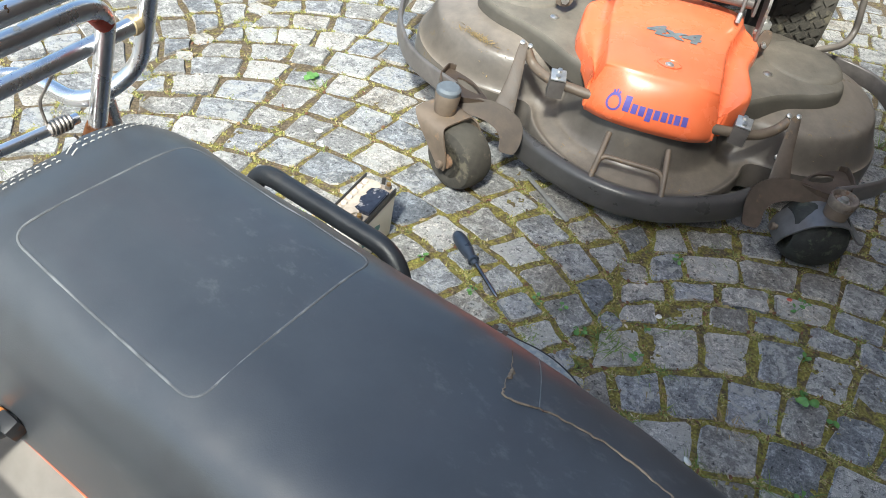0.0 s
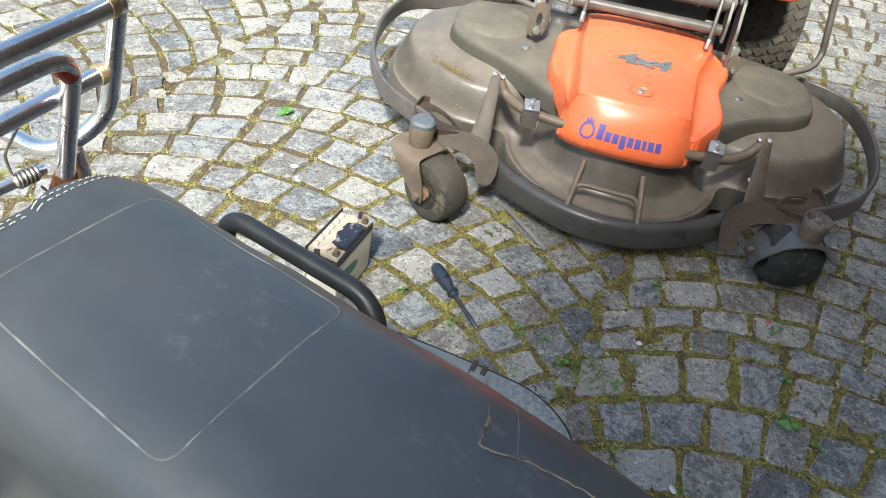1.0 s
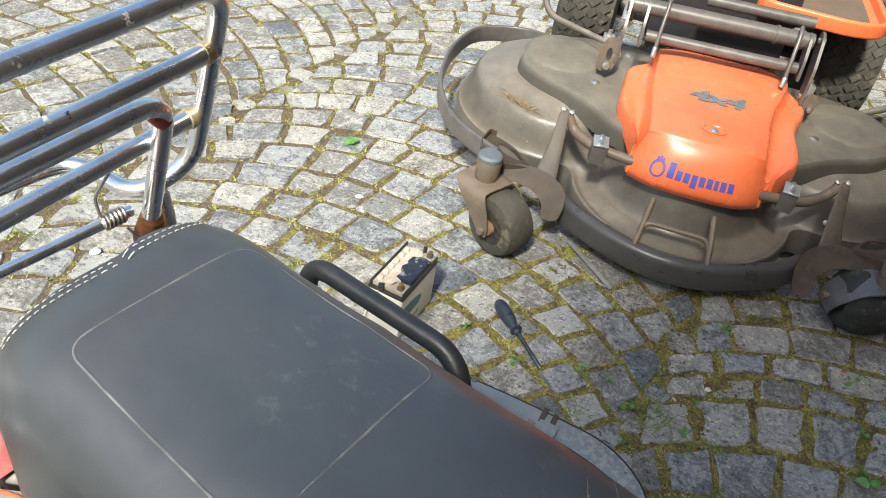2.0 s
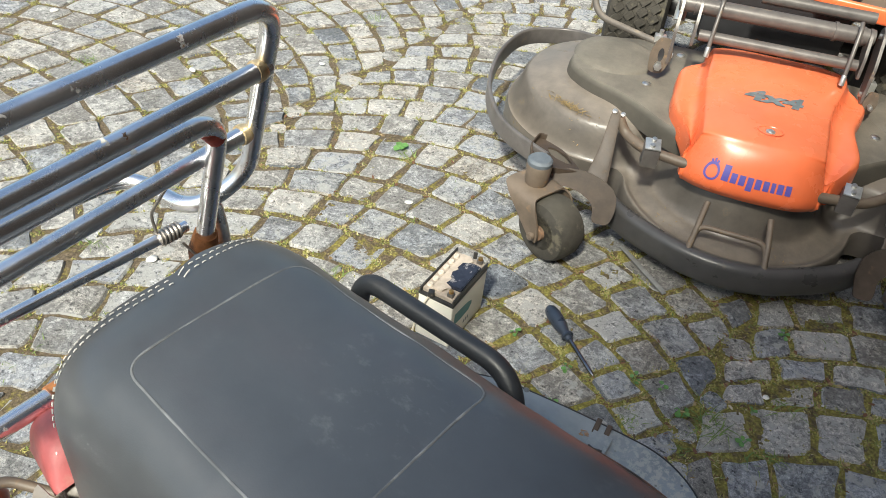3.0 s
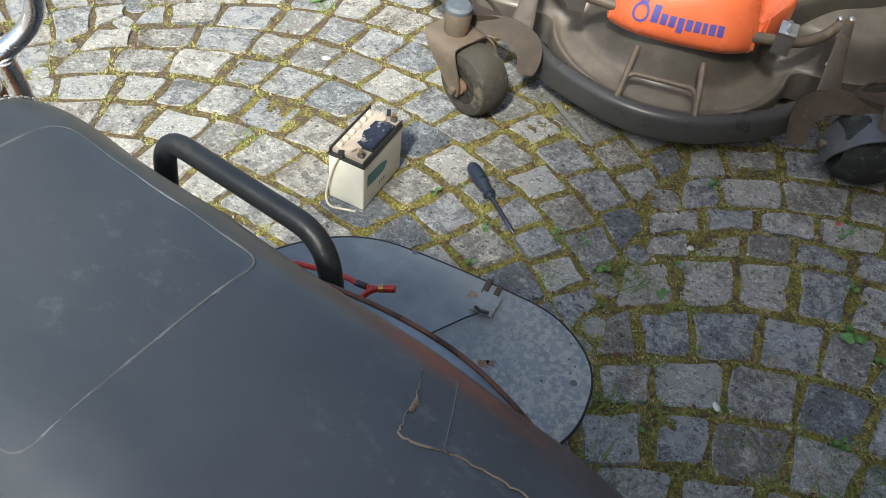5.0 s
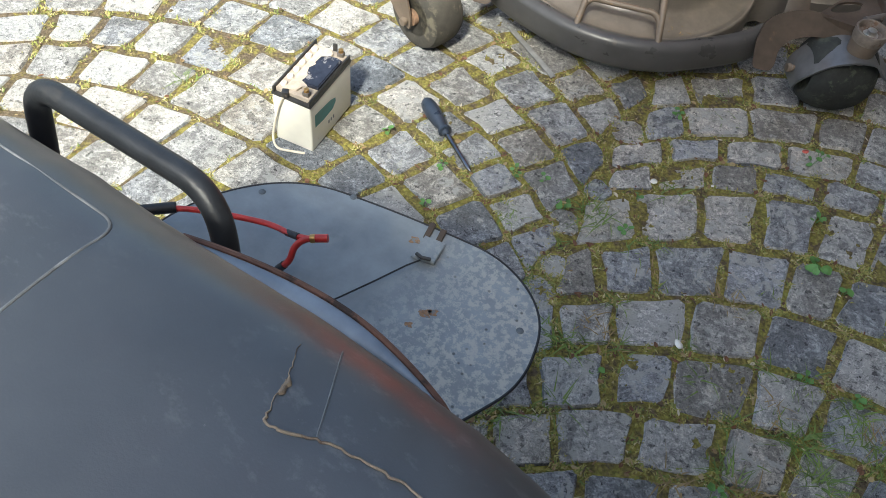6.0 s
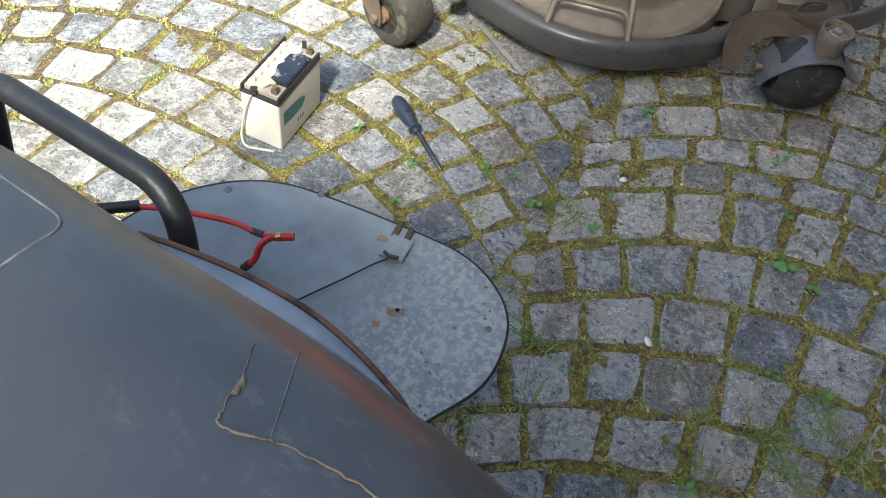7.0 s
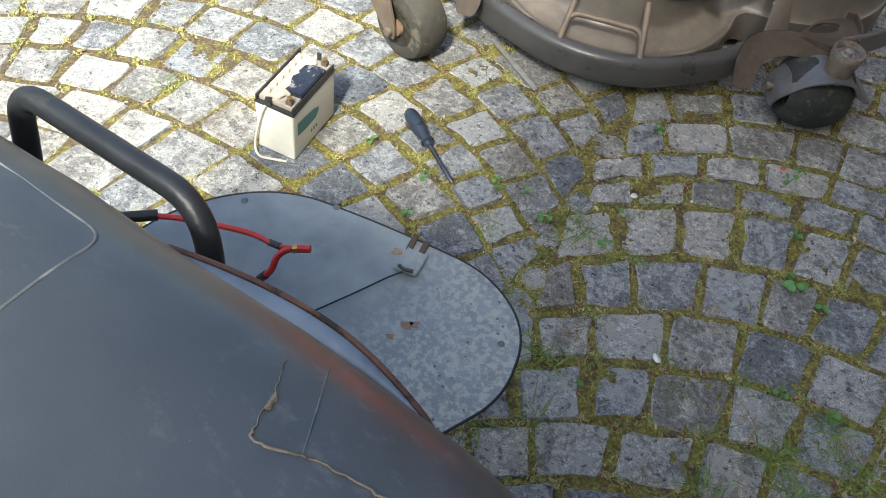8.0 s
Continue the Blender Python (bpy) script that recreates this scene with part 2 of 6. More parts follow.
wear_right_edge(VINYL)
scuffs(VINYL)
VINYL_EDGE = material("worn_vinyl_welt", (0.140, 0.147, 0.154), 0.6, vary=0.30, scale=90, bump=0.2, spots=(0.23, 0.24, 0.25), spot_at=0.54, spot_scale=26)
THREAD = material("pale_thread", (0.52, 0.51, 0.48), 0.85, vary=0.3, scale=120)
TORN = material("torn_vinyl_edge", (0.25, 0.20, 0.145), 0.8, vary=0.35, scale=120, bump=0.4, spots=(0.10, 0.07, 0.05), spot_at=0.55, spot_scale=60)
RUSTY_RIM = material("rusty_seat_pan", (0.165, 0.078, 0.050), 0.6, vary=0.4, scale=60, bump=0.3, spots=(0.05, 0.035, 0.03), spot_at=0.55, spot_scale=30)
PAN_STEEL = material("blue_grey_steel", (0.27, 0.31, 0.355), 0.38, metal=0.35, vary=0.2, scale=40, spots=(0.22, 0.14, 0.09), spot_at=0.66, spot_scale=18)
CHROME = material("worn_chrome", (0.93, 0.93, 0.94), 0.275, metal=1.0, vary=0.12, scale=35, bump=0.05, bump_scale=300, spots=(0.17, 0.105, 0.06), spot_at=0.645, spot_scale=60, spot_rough=0.60)
RUST = material("orange_rust", (0.36, 0.145, 0.05), 0.85, vary=0.4, scale=80, bump=0.5, spots=(0.12, 0.05, 0.025), spot_at=0.5, spot_scale=40)
CASTER_STEEL = material("smooth_grey_fork", (0.15, 0.15, 0.152), 0.40, metal=0.4, vary=0.2, scale=30, bump=0.1, spots=(0.17, 0.16, 0.145), spot_at=0.6, spot_scale=16)
CUP = material("worn_cup_steel", (0.20, 0.165, 0.135), 0.6, metal=0.3, vary=0.35, scale=70, bump=0.3, spots=(0.13, 0.075, 0.045), spot_at=0.55, spot_scale=30)
OLD_RUST = material("old_brown_rust", (0.17, 0.105, 0.065), 0.85, vary=0.4, scale=80, bump=0.5, spots=(0.30, 0.14, 0.06), spot_at=0.58, spot_scale=40)
RED_RUST = material("red_paint_remnant", (0.36, 0.06, 0.035), 0.6, vary=0.4, scale=90, bump=0.3)
WELD = material("brazed_weld", (0.62, 0.48, 0.28), 0.4, metal=0.7, vary=0.3, scale=120, bump=0.4)
SPRING = material("dull_steel", (0.32, 0.29, 0.26), 0.5, metal=0.8, vary=0.3, scale=80, bump=0.2)
BLACK_RUBBER = material("black_rubber_sleeve", (0.027, 0.030, 0.035), 0.40, vary=0.2, scale=60, bump=0.2, spots=(0.05, 0.05, 0.052), spot_at=0.62, spot_scale=12)
COVER_METAL = material("grey_painted_sheet", (0.250, 0.276, 0.292), 0.34, metal=0.15, vary=0.16, scale=26, bump=0.10, spots=(0.25, 0.275, 0.29), spot_at=0.56, spot_scale=9, spot_rough=0.45)


def grime(m):
    """Pale gritty film and dark specks, thicker towards the front of the panel."""
    n, l = m.node_tree.nodes, m.node_tree.links
    b = n["Principled BSDF"]
    old = b.inputs["Base Color"].links[0].from_socket
    co = n["Texture Coordinate"].outputs["Object"]
    sp = n.new("ShaderNodeSeparateXYZ")
    l.new(co, sp.inputs[0])

    def ranged(sock, *v):
        r = n.new("ShaderNodeMapRange")
        for k, x in enumerate(v, 1):
            r.inputs[k].default_value = x
        l.new(sock, r.inputs[0])
        return r.outputs[0]

    def mixed(fac, a, c):
        x = n.new("ShaderNodeMix")
        x.data_type = "RGBA"
        l.new(fac, x.inputs[0]), l.new(a, x.inputs[6])
        x.inputs[7].default_value = (*c, 1)
        return x.outputs[2]

    def times(a, c):
        x = n.new("ShaderNodeMath")
        x.operation = "MULTIPLY"
        l.new(a, x.inputs[0]), l.new(c, x.inputs[1])
        return x.outputs[0]

    t = n.new("ShaderNodeTexNoise")
    t.inputs["Scale"].default_value, t.inputs["Detail"].default_value, t.inputs["Roughness"].default_value = 120.0, 7.0, 0.72
    l.new(co, t.inputs["Vector"])
    side = ranged(sp.outputs[0], 0.03, 0.13, 0.02, 1.0)
    col = mixed(times(side, ranged(t.outputs["Fac"], 0.47, 0.56, 0.0, 0.95)), old, (0.46, 0.455, 0.415))
    v = n.new("ShaderNodeTexVoronoi")
    v.inputs["Scale"].default_value = 95.0
    l.new(co, v.inputs["Vector"])
    keep = n.new("ShaderNodeSeparateColor")
    l.new(v.outputs["Color"], keep.inputs[0])
    dots = times(ranged(v.outputs["Distance"], 0.20, 0.10, 0.0, 0.75), ranged(keep.outputs[0], 0.56, 0.62, 0.0, 1.0))
    col = mixed(times(dots, side), col, (0.060, 0.058, 0.056))
    l.new(col, b.inputs["Base Color"])


grime(COVER_METAL)
RIVET = material("dull_rivet", (0.13, 0.145, 0.155), 0.5, vary=0.3, scale=200)
STAIN = material("thin_rust_stain", (0.30, 0.17, 0.085), 0.6, vary=0.35, scale=200, spots=(0.20, 0.215, 0.225), spot_at=0.50, spot_scale=260)
DARK_EDGE = material("black_edge_trim", (0.02, 0.02, 0.022), 0.5, vary=0.2, scale=50)
RED_CABLE = material("red_cable", (0.55, 0.035, 0.03), 0.42, vary=0.2, scale=70, spots=(0.30, 0.05, 0.04), spot_at=0.6, spot_scale=30)
BLACK_TAPE = material("black_tape", (0.02, 0.02, 0.024), 0.55, vary=0.3, scale=90, bump=0.3)
COPPER = material("copper_ferrule", (0.55, 0.33, 0.12), 0.4, metal=0.9, vary=0.2, scale=70)
RED_LENS = material("dusty_red_lens", (0.36, 0.085, 0.085), 0.55, vary=0.25, scale=40, bump=0.2, bump_scale=120, spots=(0.42, 0.16, 0.14), spot_at=0.6, spot_scale=20, coat=0.2)
AMBER = material("amber_plastic", (0.40, 0.14, 0.03), 0.3, vary=0.15, scale=60)
BROWN_LENS = material("brown_lens", (0.30, 0.07, 0.03), 0.3, vary=0.3, scale=40, spots=(0.12, 0.06, 0.04), spot_at=0.55, spot_scale=25)
GREY_PAINT = material("dusty_grey_paint", (0.25, 0.225, 0.20), 0.5, vary=0.14, scale=30, spots=(0.16, 0.12, 0.09), spot_at=0.63, spot_scale=12)
ORANGE_LINE = material("orange_pinstripe", (0.85, 0.16, 0.06), 0.4, vary=0.15, scale=60)
DARK_FRAME = material("black_frame_paint", (0.025, 0.025, 0.027), 0.45, vary=0.2, scale=40, spots=(0.10, 0.05, 0.03), spot_at=0.66, spot_scale=20)
TYRE = material("dusty_tyre", (0.050, 0.045, 0.037), 0.85, vary=0.3, scale=60, bump=0.3, spots=(0.13, 0.115, 0.08), spot_at=0.56, spot_scale=18, up_dust=(0.12, 0.108, 0.080, 0.5))
DARK_TYRE = material("dark_caster_rubber", (0.022, 0.024, 0.021), 0.75, vary=0.45, scale=70, bump=0.5, bump_scale=160, spots=(0.062, 0.068, 0.05), spot_at=0.54, spot_scale=34)
BUMPER = material("scuffed_bumper", (0.062, 0.060, 0.060), 0.32, vary=0.15, scale=30, bump=0.1, spots=(0.13, 0.115, 0.095), spot_at=0.64, spot_scale=20, up_dust=(0.16, 0.147, 0.135, 0.25))
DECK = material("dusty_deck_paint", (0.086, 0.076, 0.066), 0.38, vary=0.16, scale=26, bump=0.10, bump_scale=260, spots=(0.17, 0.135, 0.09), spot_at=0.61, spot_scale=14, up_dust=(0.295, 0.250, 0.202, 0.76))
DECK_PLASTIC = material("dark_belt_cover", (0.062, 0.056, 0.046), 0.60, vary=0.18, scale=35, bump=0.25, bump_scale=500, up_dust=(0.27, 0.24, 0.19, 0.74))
ORANGE = material("orange_plastic", (0.82, 0.158, 0.052), 0.27, vary=0.08, scale=14, bump=0.04, bump_scale=300, up_dust=(0.80, 0.32, 0.19, 0.38), coat=0.15)
BRACKET = material("brown_grey_bracket", (0.125, 0.095, 0.070), 0.52, vary=0.2, scale=40, bump=0.15, spots=(0.25, 0.16, 0.09), spot_at=0.61, spot_scale=22, up_dust=(0.23, 0.18, 0.13, 0.45))
LINK_STEEL = material("blue_grey_link_steel", (0.135, 0.122, 0.114), 0.38, metal=0.2, vary=0.2, scale=40, bump=0.1, spots=(0.22, 0.17, 0.12), spot_at=0.62, spot_scale=22, up_dust=(0.15, 0.132, 0.115, 0.35))
POST_STEEL = material("brown_steel_post", (0.068, 0.050, 0.037), 0.50, spec=0.32, vary=0.25, scale=40, bump=0.15, spots=(0.12, 0.085, 0.055), spot_at=0.60, spot_scale=24)
CAP = material("blue_grey_cap", (0.13, 0.15, 0.17), 0.6, vary=0.15, scale=60, bump=0.3)
ZINC = material("zinc_plated_steel", (0.62, 0.62, 0.60), 0.35, metal=0.75, vary=0.15, scale=70, spots=(0.35, 0.30, 0.24), spot_at=0.64, spot_scale=40)
BOLT = material("bolt_steel", (0.60, 0.59, 0.56), 0.35, metal=0.9, vary=0.2, scale=150)
BLUE = material("blue_print", (0.10, 0.085, 0.36), 0.4, vary=0.1, scale=60)
GREY_PRINT = material("worn_grey_print", (0.16, 0.19, 0.20), 0.5, vary=0.25, scale=90, spots=(0.62, 0.22, 0.10), spot_at=0.58, spot_scale=70)
CASE = material("yellowed_white_plastic", (0.72, 0.69, 0.60), 0.42, vary=0.06, scale=20, bump=0.06, spots=(0.55, 0.46, 0.30), spot_at=0.64, spot_scale=14)
LID = material("black_battery_lid", (0.03, 0.029, 0.028), 0.42, vary=0.25, scale=60, bump=0.2, spots=(0.16, 0.12, 0.09), spot_at=0.6, spot_scale=40)
DUSTY_LID = material("dusty_brown_lid", (0.38, 0.32, 0.26), 0.75, vary=0.25, scale=70, bump=0.25, spots=(0.10, 0.08, 0.07), spot_at=0.62, spot_scale=60)
PLUG = material("pale_filler_plug", (0.62, 0.54, 0.45), 0.5, vary=0.15, scale=90)
PALE_DUST = material("pale_dusty_plastic", (0.50, 0.42, 0.34), 0.8, vary=0.2, scale=70, bump=0.2, spots=(0.25, 0.19, 0.14), spot_at=0.6, spot_scale=50)
GLOSS_BLACK = material("gloss_black_plastic", (0.030, 0.034, 0.050), 0.14, vary=0.3, scale=60, spots=(0.30, 0.28, 0.27), spot_at=0.58, spot_scale=38)
TEAL = material("teal_print", (0.035, 0.19, 0.19), 0.45, vary=0.15, scale=90)
GREY_TEXT = material("grey_print", (0.16, 0.17, 0.18), 0.5, vary=0.2, scale=90)
HOSE = material("milky_hose", (0.66, 0.60, 0.48), 0.35, vary=0.1, scale=80)
BLUE_BLACK = material("blue_black_grip", (0.030, 0.040, 0.060), 0.32, vary=0.15, scale=60, bump=0.08)
SHAFT = material("screwdriver_shaft", (0.22, 0.22, 0.23), 0.22, metal=1.0, vary=0.2, scale=80)
WHITE_CHIP = material("white_chip", (0.80, 0.79, 0.74), 0.6, vary=0.08, scale=80)
WOOD_GREY = material("weathered_splinter", (0.22, 0.218, 0.208), 0.8, vary=0.2, scale=60, bump=0.4)
GRASS = material("grass_blade", (0.16, 0.235, 0.050), 0.5, vary=0.35, scale=50)
LEAF = material("weed_leaf", (0.125, 0.27, 0.070), 0.45, vary=0.25, scale=60)
def tinted_bits(name, stops):
    """Small loose bits, each with a tint of its own."""
    m = material(name, (0.2, 0.15, 0.08), 0.75, vary=0.2, scale=120)
    n, l = m.node_tree.nodes, m.node_tree.links
    g, r = n.new("ShaderNodeNewGeometry"), n.new("ShaderNodeValToRGB")
    els = r.color_ramp.elements
    r.color_ramp.interpolation = "CONSTANT"
    while len(els) < len(stops):
        els.new(0.5)
    for e, (p, c) in zip(els, stops):
        e.position, e.color = p, (*c, 1)
    l.new(g.outputs["Random Per Island"], r.inputs[0])
    l.new(r.outputs[0], n["Principled BSDF"].inputs["Base Color"])
    return m


BITS = tinted_bits("dead_leaf_bits", ((0.0, (0.16, 0.075, 0.04)), (0.3, (0.27, 0.18, 0.085)), (0.55, (0.38, 0.29, 0.15)), (0.72, (0.10, 0.07, 0.04)), (0.86, (0.20, 0.21, 0.06)), (0.96, (0.55, 0.48, 0.36))))
MOSS = tinted_bits("moss_shoots", ((0.0, (0.33, 0.30, 0.080)), (0.28, (0.22, 0.235, 0.055)), (0.52, (0.40, 0.36, 0.125)), (0.70, (0.15, 0.20, 0.048)), (0.84, (0.36, 0.29, 0.14)), (0.95, (0.54, 0.48, 0.28))))
STRAW = material("dry_straw", (0.31, 0.225, 0.105), 0.7, vary=0.3, scale=60)
PETAL = material("red_petal", (0.62, 0.13, 0.10), 0.6, vary=0.2, scale=90)
PLASTER = material("grey_render", (0.36, 0.35, 0.33), 0.9, vary=0.08, scale=6, bump=0.3, bump_scale=60)
DARK_WOOD = material("dark_timber", (0.10, 0.075, 0.055), 0.8, vary=0.2, scale=8, bump=0.3, bump_scale=60)
SHADE_ROOF = material("shade_roof_clay", (0.30, 0.12, 0.07), 0.85, vary=0.25, scale=10, bump=0.4)


# ---- mesh helpers ----
def mesh_of(name, bm, mat, smooth=True):
    me = bpy.data.meshes.new(name)
    bmesh.ops.recalc_face_normals(bm, faces=bm.faces)
    bm.to_mesh(me)
    bm.free()
    me.materials.append(mat)
    for p in me.polygons:
        p.use_smooth = smooth
    return me


def part(name, bm, mat, parent, label="", smooth=True, angle=40):
    me = mesh_of(name, bm, mat, smooth)
    if smooth:
        me.set_sharp_from_angle(angle=radians(angle))
    ob = new(name, me)
    ob.parent = parent
    if label:
        ob["label"] = label
    return ob


def thing(name, m, label, category, group=""):
    ob = new(name)
    ob.empty_display_size = 0.05
    ob.matrix_world = m
    return tagged(ob, label, category, group)


def rounded(points, radius, steps=6, closed=False):
    """A polyline with its corners rounded off."""
    pts = [Vector(p) for p in points]
    out = []
    n = len(pts)
    for i, p in enumerate(pts):
        if not closed and i in (0, n - 1):
            out.append(p)
            continue
        a, c = pts[i - 1] - p, pts[(i + 1) % n] - p
        r = min(radius, a.length * 0.49, c.length * 0.49)
        s, e = p + a.normalized() * r, p + c.normalized() * r
        for k in range(steps + 1):
            t = k / steps
            out.append(s * (1 - t) ** 2 + p * 2 * t * (1 - t) + e * t * t)
    return out


def tube(points, radius, segs=14, bm=None, caps=True, closed=False, taper=None, flat=None):
    """A round bar along points. flat: (half width, half height) for a flat bar held upright."""
    bm = bm or bmesh.new()
    pts = [Vector(p) for p in points]
    rings, up = [], None
    for i, p in enumerate(pts):
        a = pts[i - 1] if (i or closed) else pts[0]
        c = pts[(i + 1) % len(pts)] if (i + 1 < len(pts) or closed) else pts[-1]
        d = (c - a).normalized()
        if flat:
            side = d.cross(Vector((0, 0, 1))).normalized()
            up = side.cross(d).normalized()
            w, h = flat
            b = min(w, h) * 0.9
            prof = []
            for cx, cy, a0 in ((-w + b, h - b, 180), (w - b, h - b, 90), (w - b, -h + b, 0), (-w + b, -h + b, -90)):
                prof += [(cx + b * math.cos(radians(a0 - 30 * k)), cy + b * math.sin(radians(a0 - 30 * k))) for k in range(4)]
            rings.append([bm.verts.new(p + side * x + up * y) for x, y in prof])
            continue
        if up is None:
            up = d.orthogonal().normalized()
        up = (up - d * up.dot(d)).normalized()
        side = d.cross(up)
        r = radius * (taper(i / max(len(pts) - 1, 1)) if taper else 1)
        rings.append([bm.verts.new(p + (up * math.cos(2 * math.pi * k / segs) + side * math.sin(2 * math.pi * k / segs)) * r) for k in range(segs)])
    m = len(rings[0])
    pairs = list(zip(rings, rings[1:])) + ([(rings[-1], rings[0])] if closed else [])
    for a, c in pairs:
        for k in range(m):
            bm.faces.new((a[k], a[(k + 1) % m], c[(k + 1) % m], c[k]))
    if caps and not closed:
        bm.faces.new(rings[0][::-1]), bm.faces.new(rings[-1])
    return bm


def turned(profile, m=None, segs=24, bm=None):
    """A body turned round z from (radius, z) pairs, set by the matrix m."""
    bm = bm or bmesh.new()
    m = m or Matrix()
    rings = []
    for r, z in profile:
        if r < 1e-6:
            rings.append([bm.verts.new(m @ Vector((0, 0, z)))])
        else:
            rings.append([bm.verts.new(m @ Vector((r * math.cos(2 * math.pi * k / segs), r * math.sin(2 * math.pi * k / segs), z))) for k in range(segs)])
    for a, c in zip(rings, rings[1:]):
        for k in range(segs):
            f = [a[k % len(a)], a[(k + 1) % len(a)], c[(k + 1) % len(c)], c[k % len(c)]]
            f = list(dict.fromkeys(f))
            if len(f) > 2:
                bm.faces.new(f)
    for ring in (rings[0], rings[-1]):
        if len(ring) > 2:
            bm.faces.new(ring)
    return bm


def box(size, m=None, bevel=0.002, bm=None, segs=2):
    bm2 = bmesh.new()
    bmesh.ops.create_cube(bm2, size=1.0, matrix=Matrix.Diagonal((*size, 1)))
    if bevel:
        bmesh.ops.bevel(bm2, geom=list(bm2.edges), offset=bevel, segments=segs, affect="EDGES", profile=0.6)
    bmesh.ops.transform(bm2, matrix=m or Matrix(), verts=bm2.verts)
    if bm is None:
        return bm2
    tmp = bpy.data.meshes.new("tmp")
    bm2.to_mesh(tmp)
    bm2.free()
    bm.from_mesh(tmp)
    bpy.data.meshes.remove(tmp)
    return bm


def plate(outline, z0, z1, bevel=0.0015, m=None):
    """A flat plate cut to an outline of (x, y)."""
    bm = bmesh.new()
    low = [bm.verts.new((x, y, z0)) for x, y in outline]
    top = [bm.verts.new((x, y, z1)) for x, y in outline]
    bm.faces.new(low[::-1]), bm.faces.new(top)
    n = len(low)
    for k in range(n):
        bm.faces.new((low[k], low[(k + 1) % n], top[(k + 1) % n], top[k]))
    if bevel:
        bmesh.ops.bevel(bm, geom=[e for e in bm.edges if abs(e.verts[0].co.z - e.verts[1].co.z) < 1e-6], offset=bevel, segments=2, affect="EDGES")
    if m:
        bmesh.ops.transform(bm, matrix=m, verts=bm.verts)
    return bm


def grid(fn, nu, nv, bm=None, thick=0.0):
    """A sheet of fn(i / nu, j / nv); with thickness along its normals where thick is set."""
    bm = bm or bmesh.new()
    v = [[bm.verts.new(fn(i / nu, j / nv)) for j in range(nv + 1)] for i in range(nu + 1)]
    faces = [bm.faces.new((v[i][j], v[i + 1][j], v[i + 1][j + 1], v[i][j + 1])) for i in range(nu) for j in range(nv)]
    if thick:
        bmesh.ops.recalc_face_normals(bm, faces=faces)
        bmesh.ops.solidify(bm, geom=faces, thickness=thick)
    return bm


def smoothstep(a, b, x):
    t = min(max((x - a) / (b - a), 0.0), 1.0)
    return t * t * (3 - 2 * t)


# ---- the setting: ground, and an unseen house added for shade ----
bm = bmesh.new()
bmesh.ops.create_grid(bm, x_segments=8, y_segments=8, size=150.0)
ground = new("ground", mesh_of("ground", bm, SOIL, False))
ground.location = (0, 0, -0.0022)
tagged(ground, "mossy brown sand bed under old granite setts", "ground", kind="structure")

# Low unseen house, added behind the camera to shade the near half of the yard.
SHADE_ROOF_Z = 4.5
bm = plate([(-0.483, -2.156), (-0.153, -1.966), (0.207, -1.686), (1.645, -0.25), (1.645, -9.27), (-0.62, -9.27)], SHADE_ROOF_Z, SHADE_ROOF_Z + 0.30, 0.01)
roof = new("roof", mesh_of("roof", bm, SHADE_ROOF, False))
tagged(roof, "unseen flat clay-red roof, added to shade the yard", "roof", kind="structure")
for name, outline in (
    ("shade_wall_west", [(-0.48, -2.57), (-0.10, -2.57), (-0.22, -9.15), (-0.60, -9.15)]),
    ("shade_wall_southwest", [(-0.47, -2.20), (-0.16, -2.01), (-0.16, -2.42), (-0.47, -2.56)]),
    ("shade_wall_south", [(-0.15, -2.00), (0.19, -1.74), (0.19, -2.15), (-0.15, -2.42)]),
    ("shade_wall_southeast", [(0.20, -1.72), (1.64, -0.30), (1.64, -0.78), (0.20, -2.15)]),
):
    side = new(name, mesh_of(name, plate(outline, -0.02, SHADE_ROOF_Z, 0), PLASTER, False))
    tagged(side, "unseen plain grey rendered wall, added to shade the yard", "wall", kind="structure")

# Tall unseen wall to the east, added to hold back skylight on that side.
bm = box((0.3, 16.3, 6.0), Matrix.Translation((1.80, -1.05, 2.98)), 0.01)
east = new("shade_wall_east", mesh_of("shade_wall_east", bm, DARK_WOOD, False))
tagged(east, "unseen plain dark timber wall, added to deepen the shade", "wall", kind="structure")


# ---- motorcycle ----
BIKE = pose(-0.05, 0.47, 0, 0, 0, -25.54)
bike = thing("motorcycle", BIKE, "old motorcycle with worn black seat, chrome rack and opened side cover", "motorcycle")

SEAT_REAR, SEAT_FRONT, SEAT_Z0 = -0.149, 0.47, 0.635


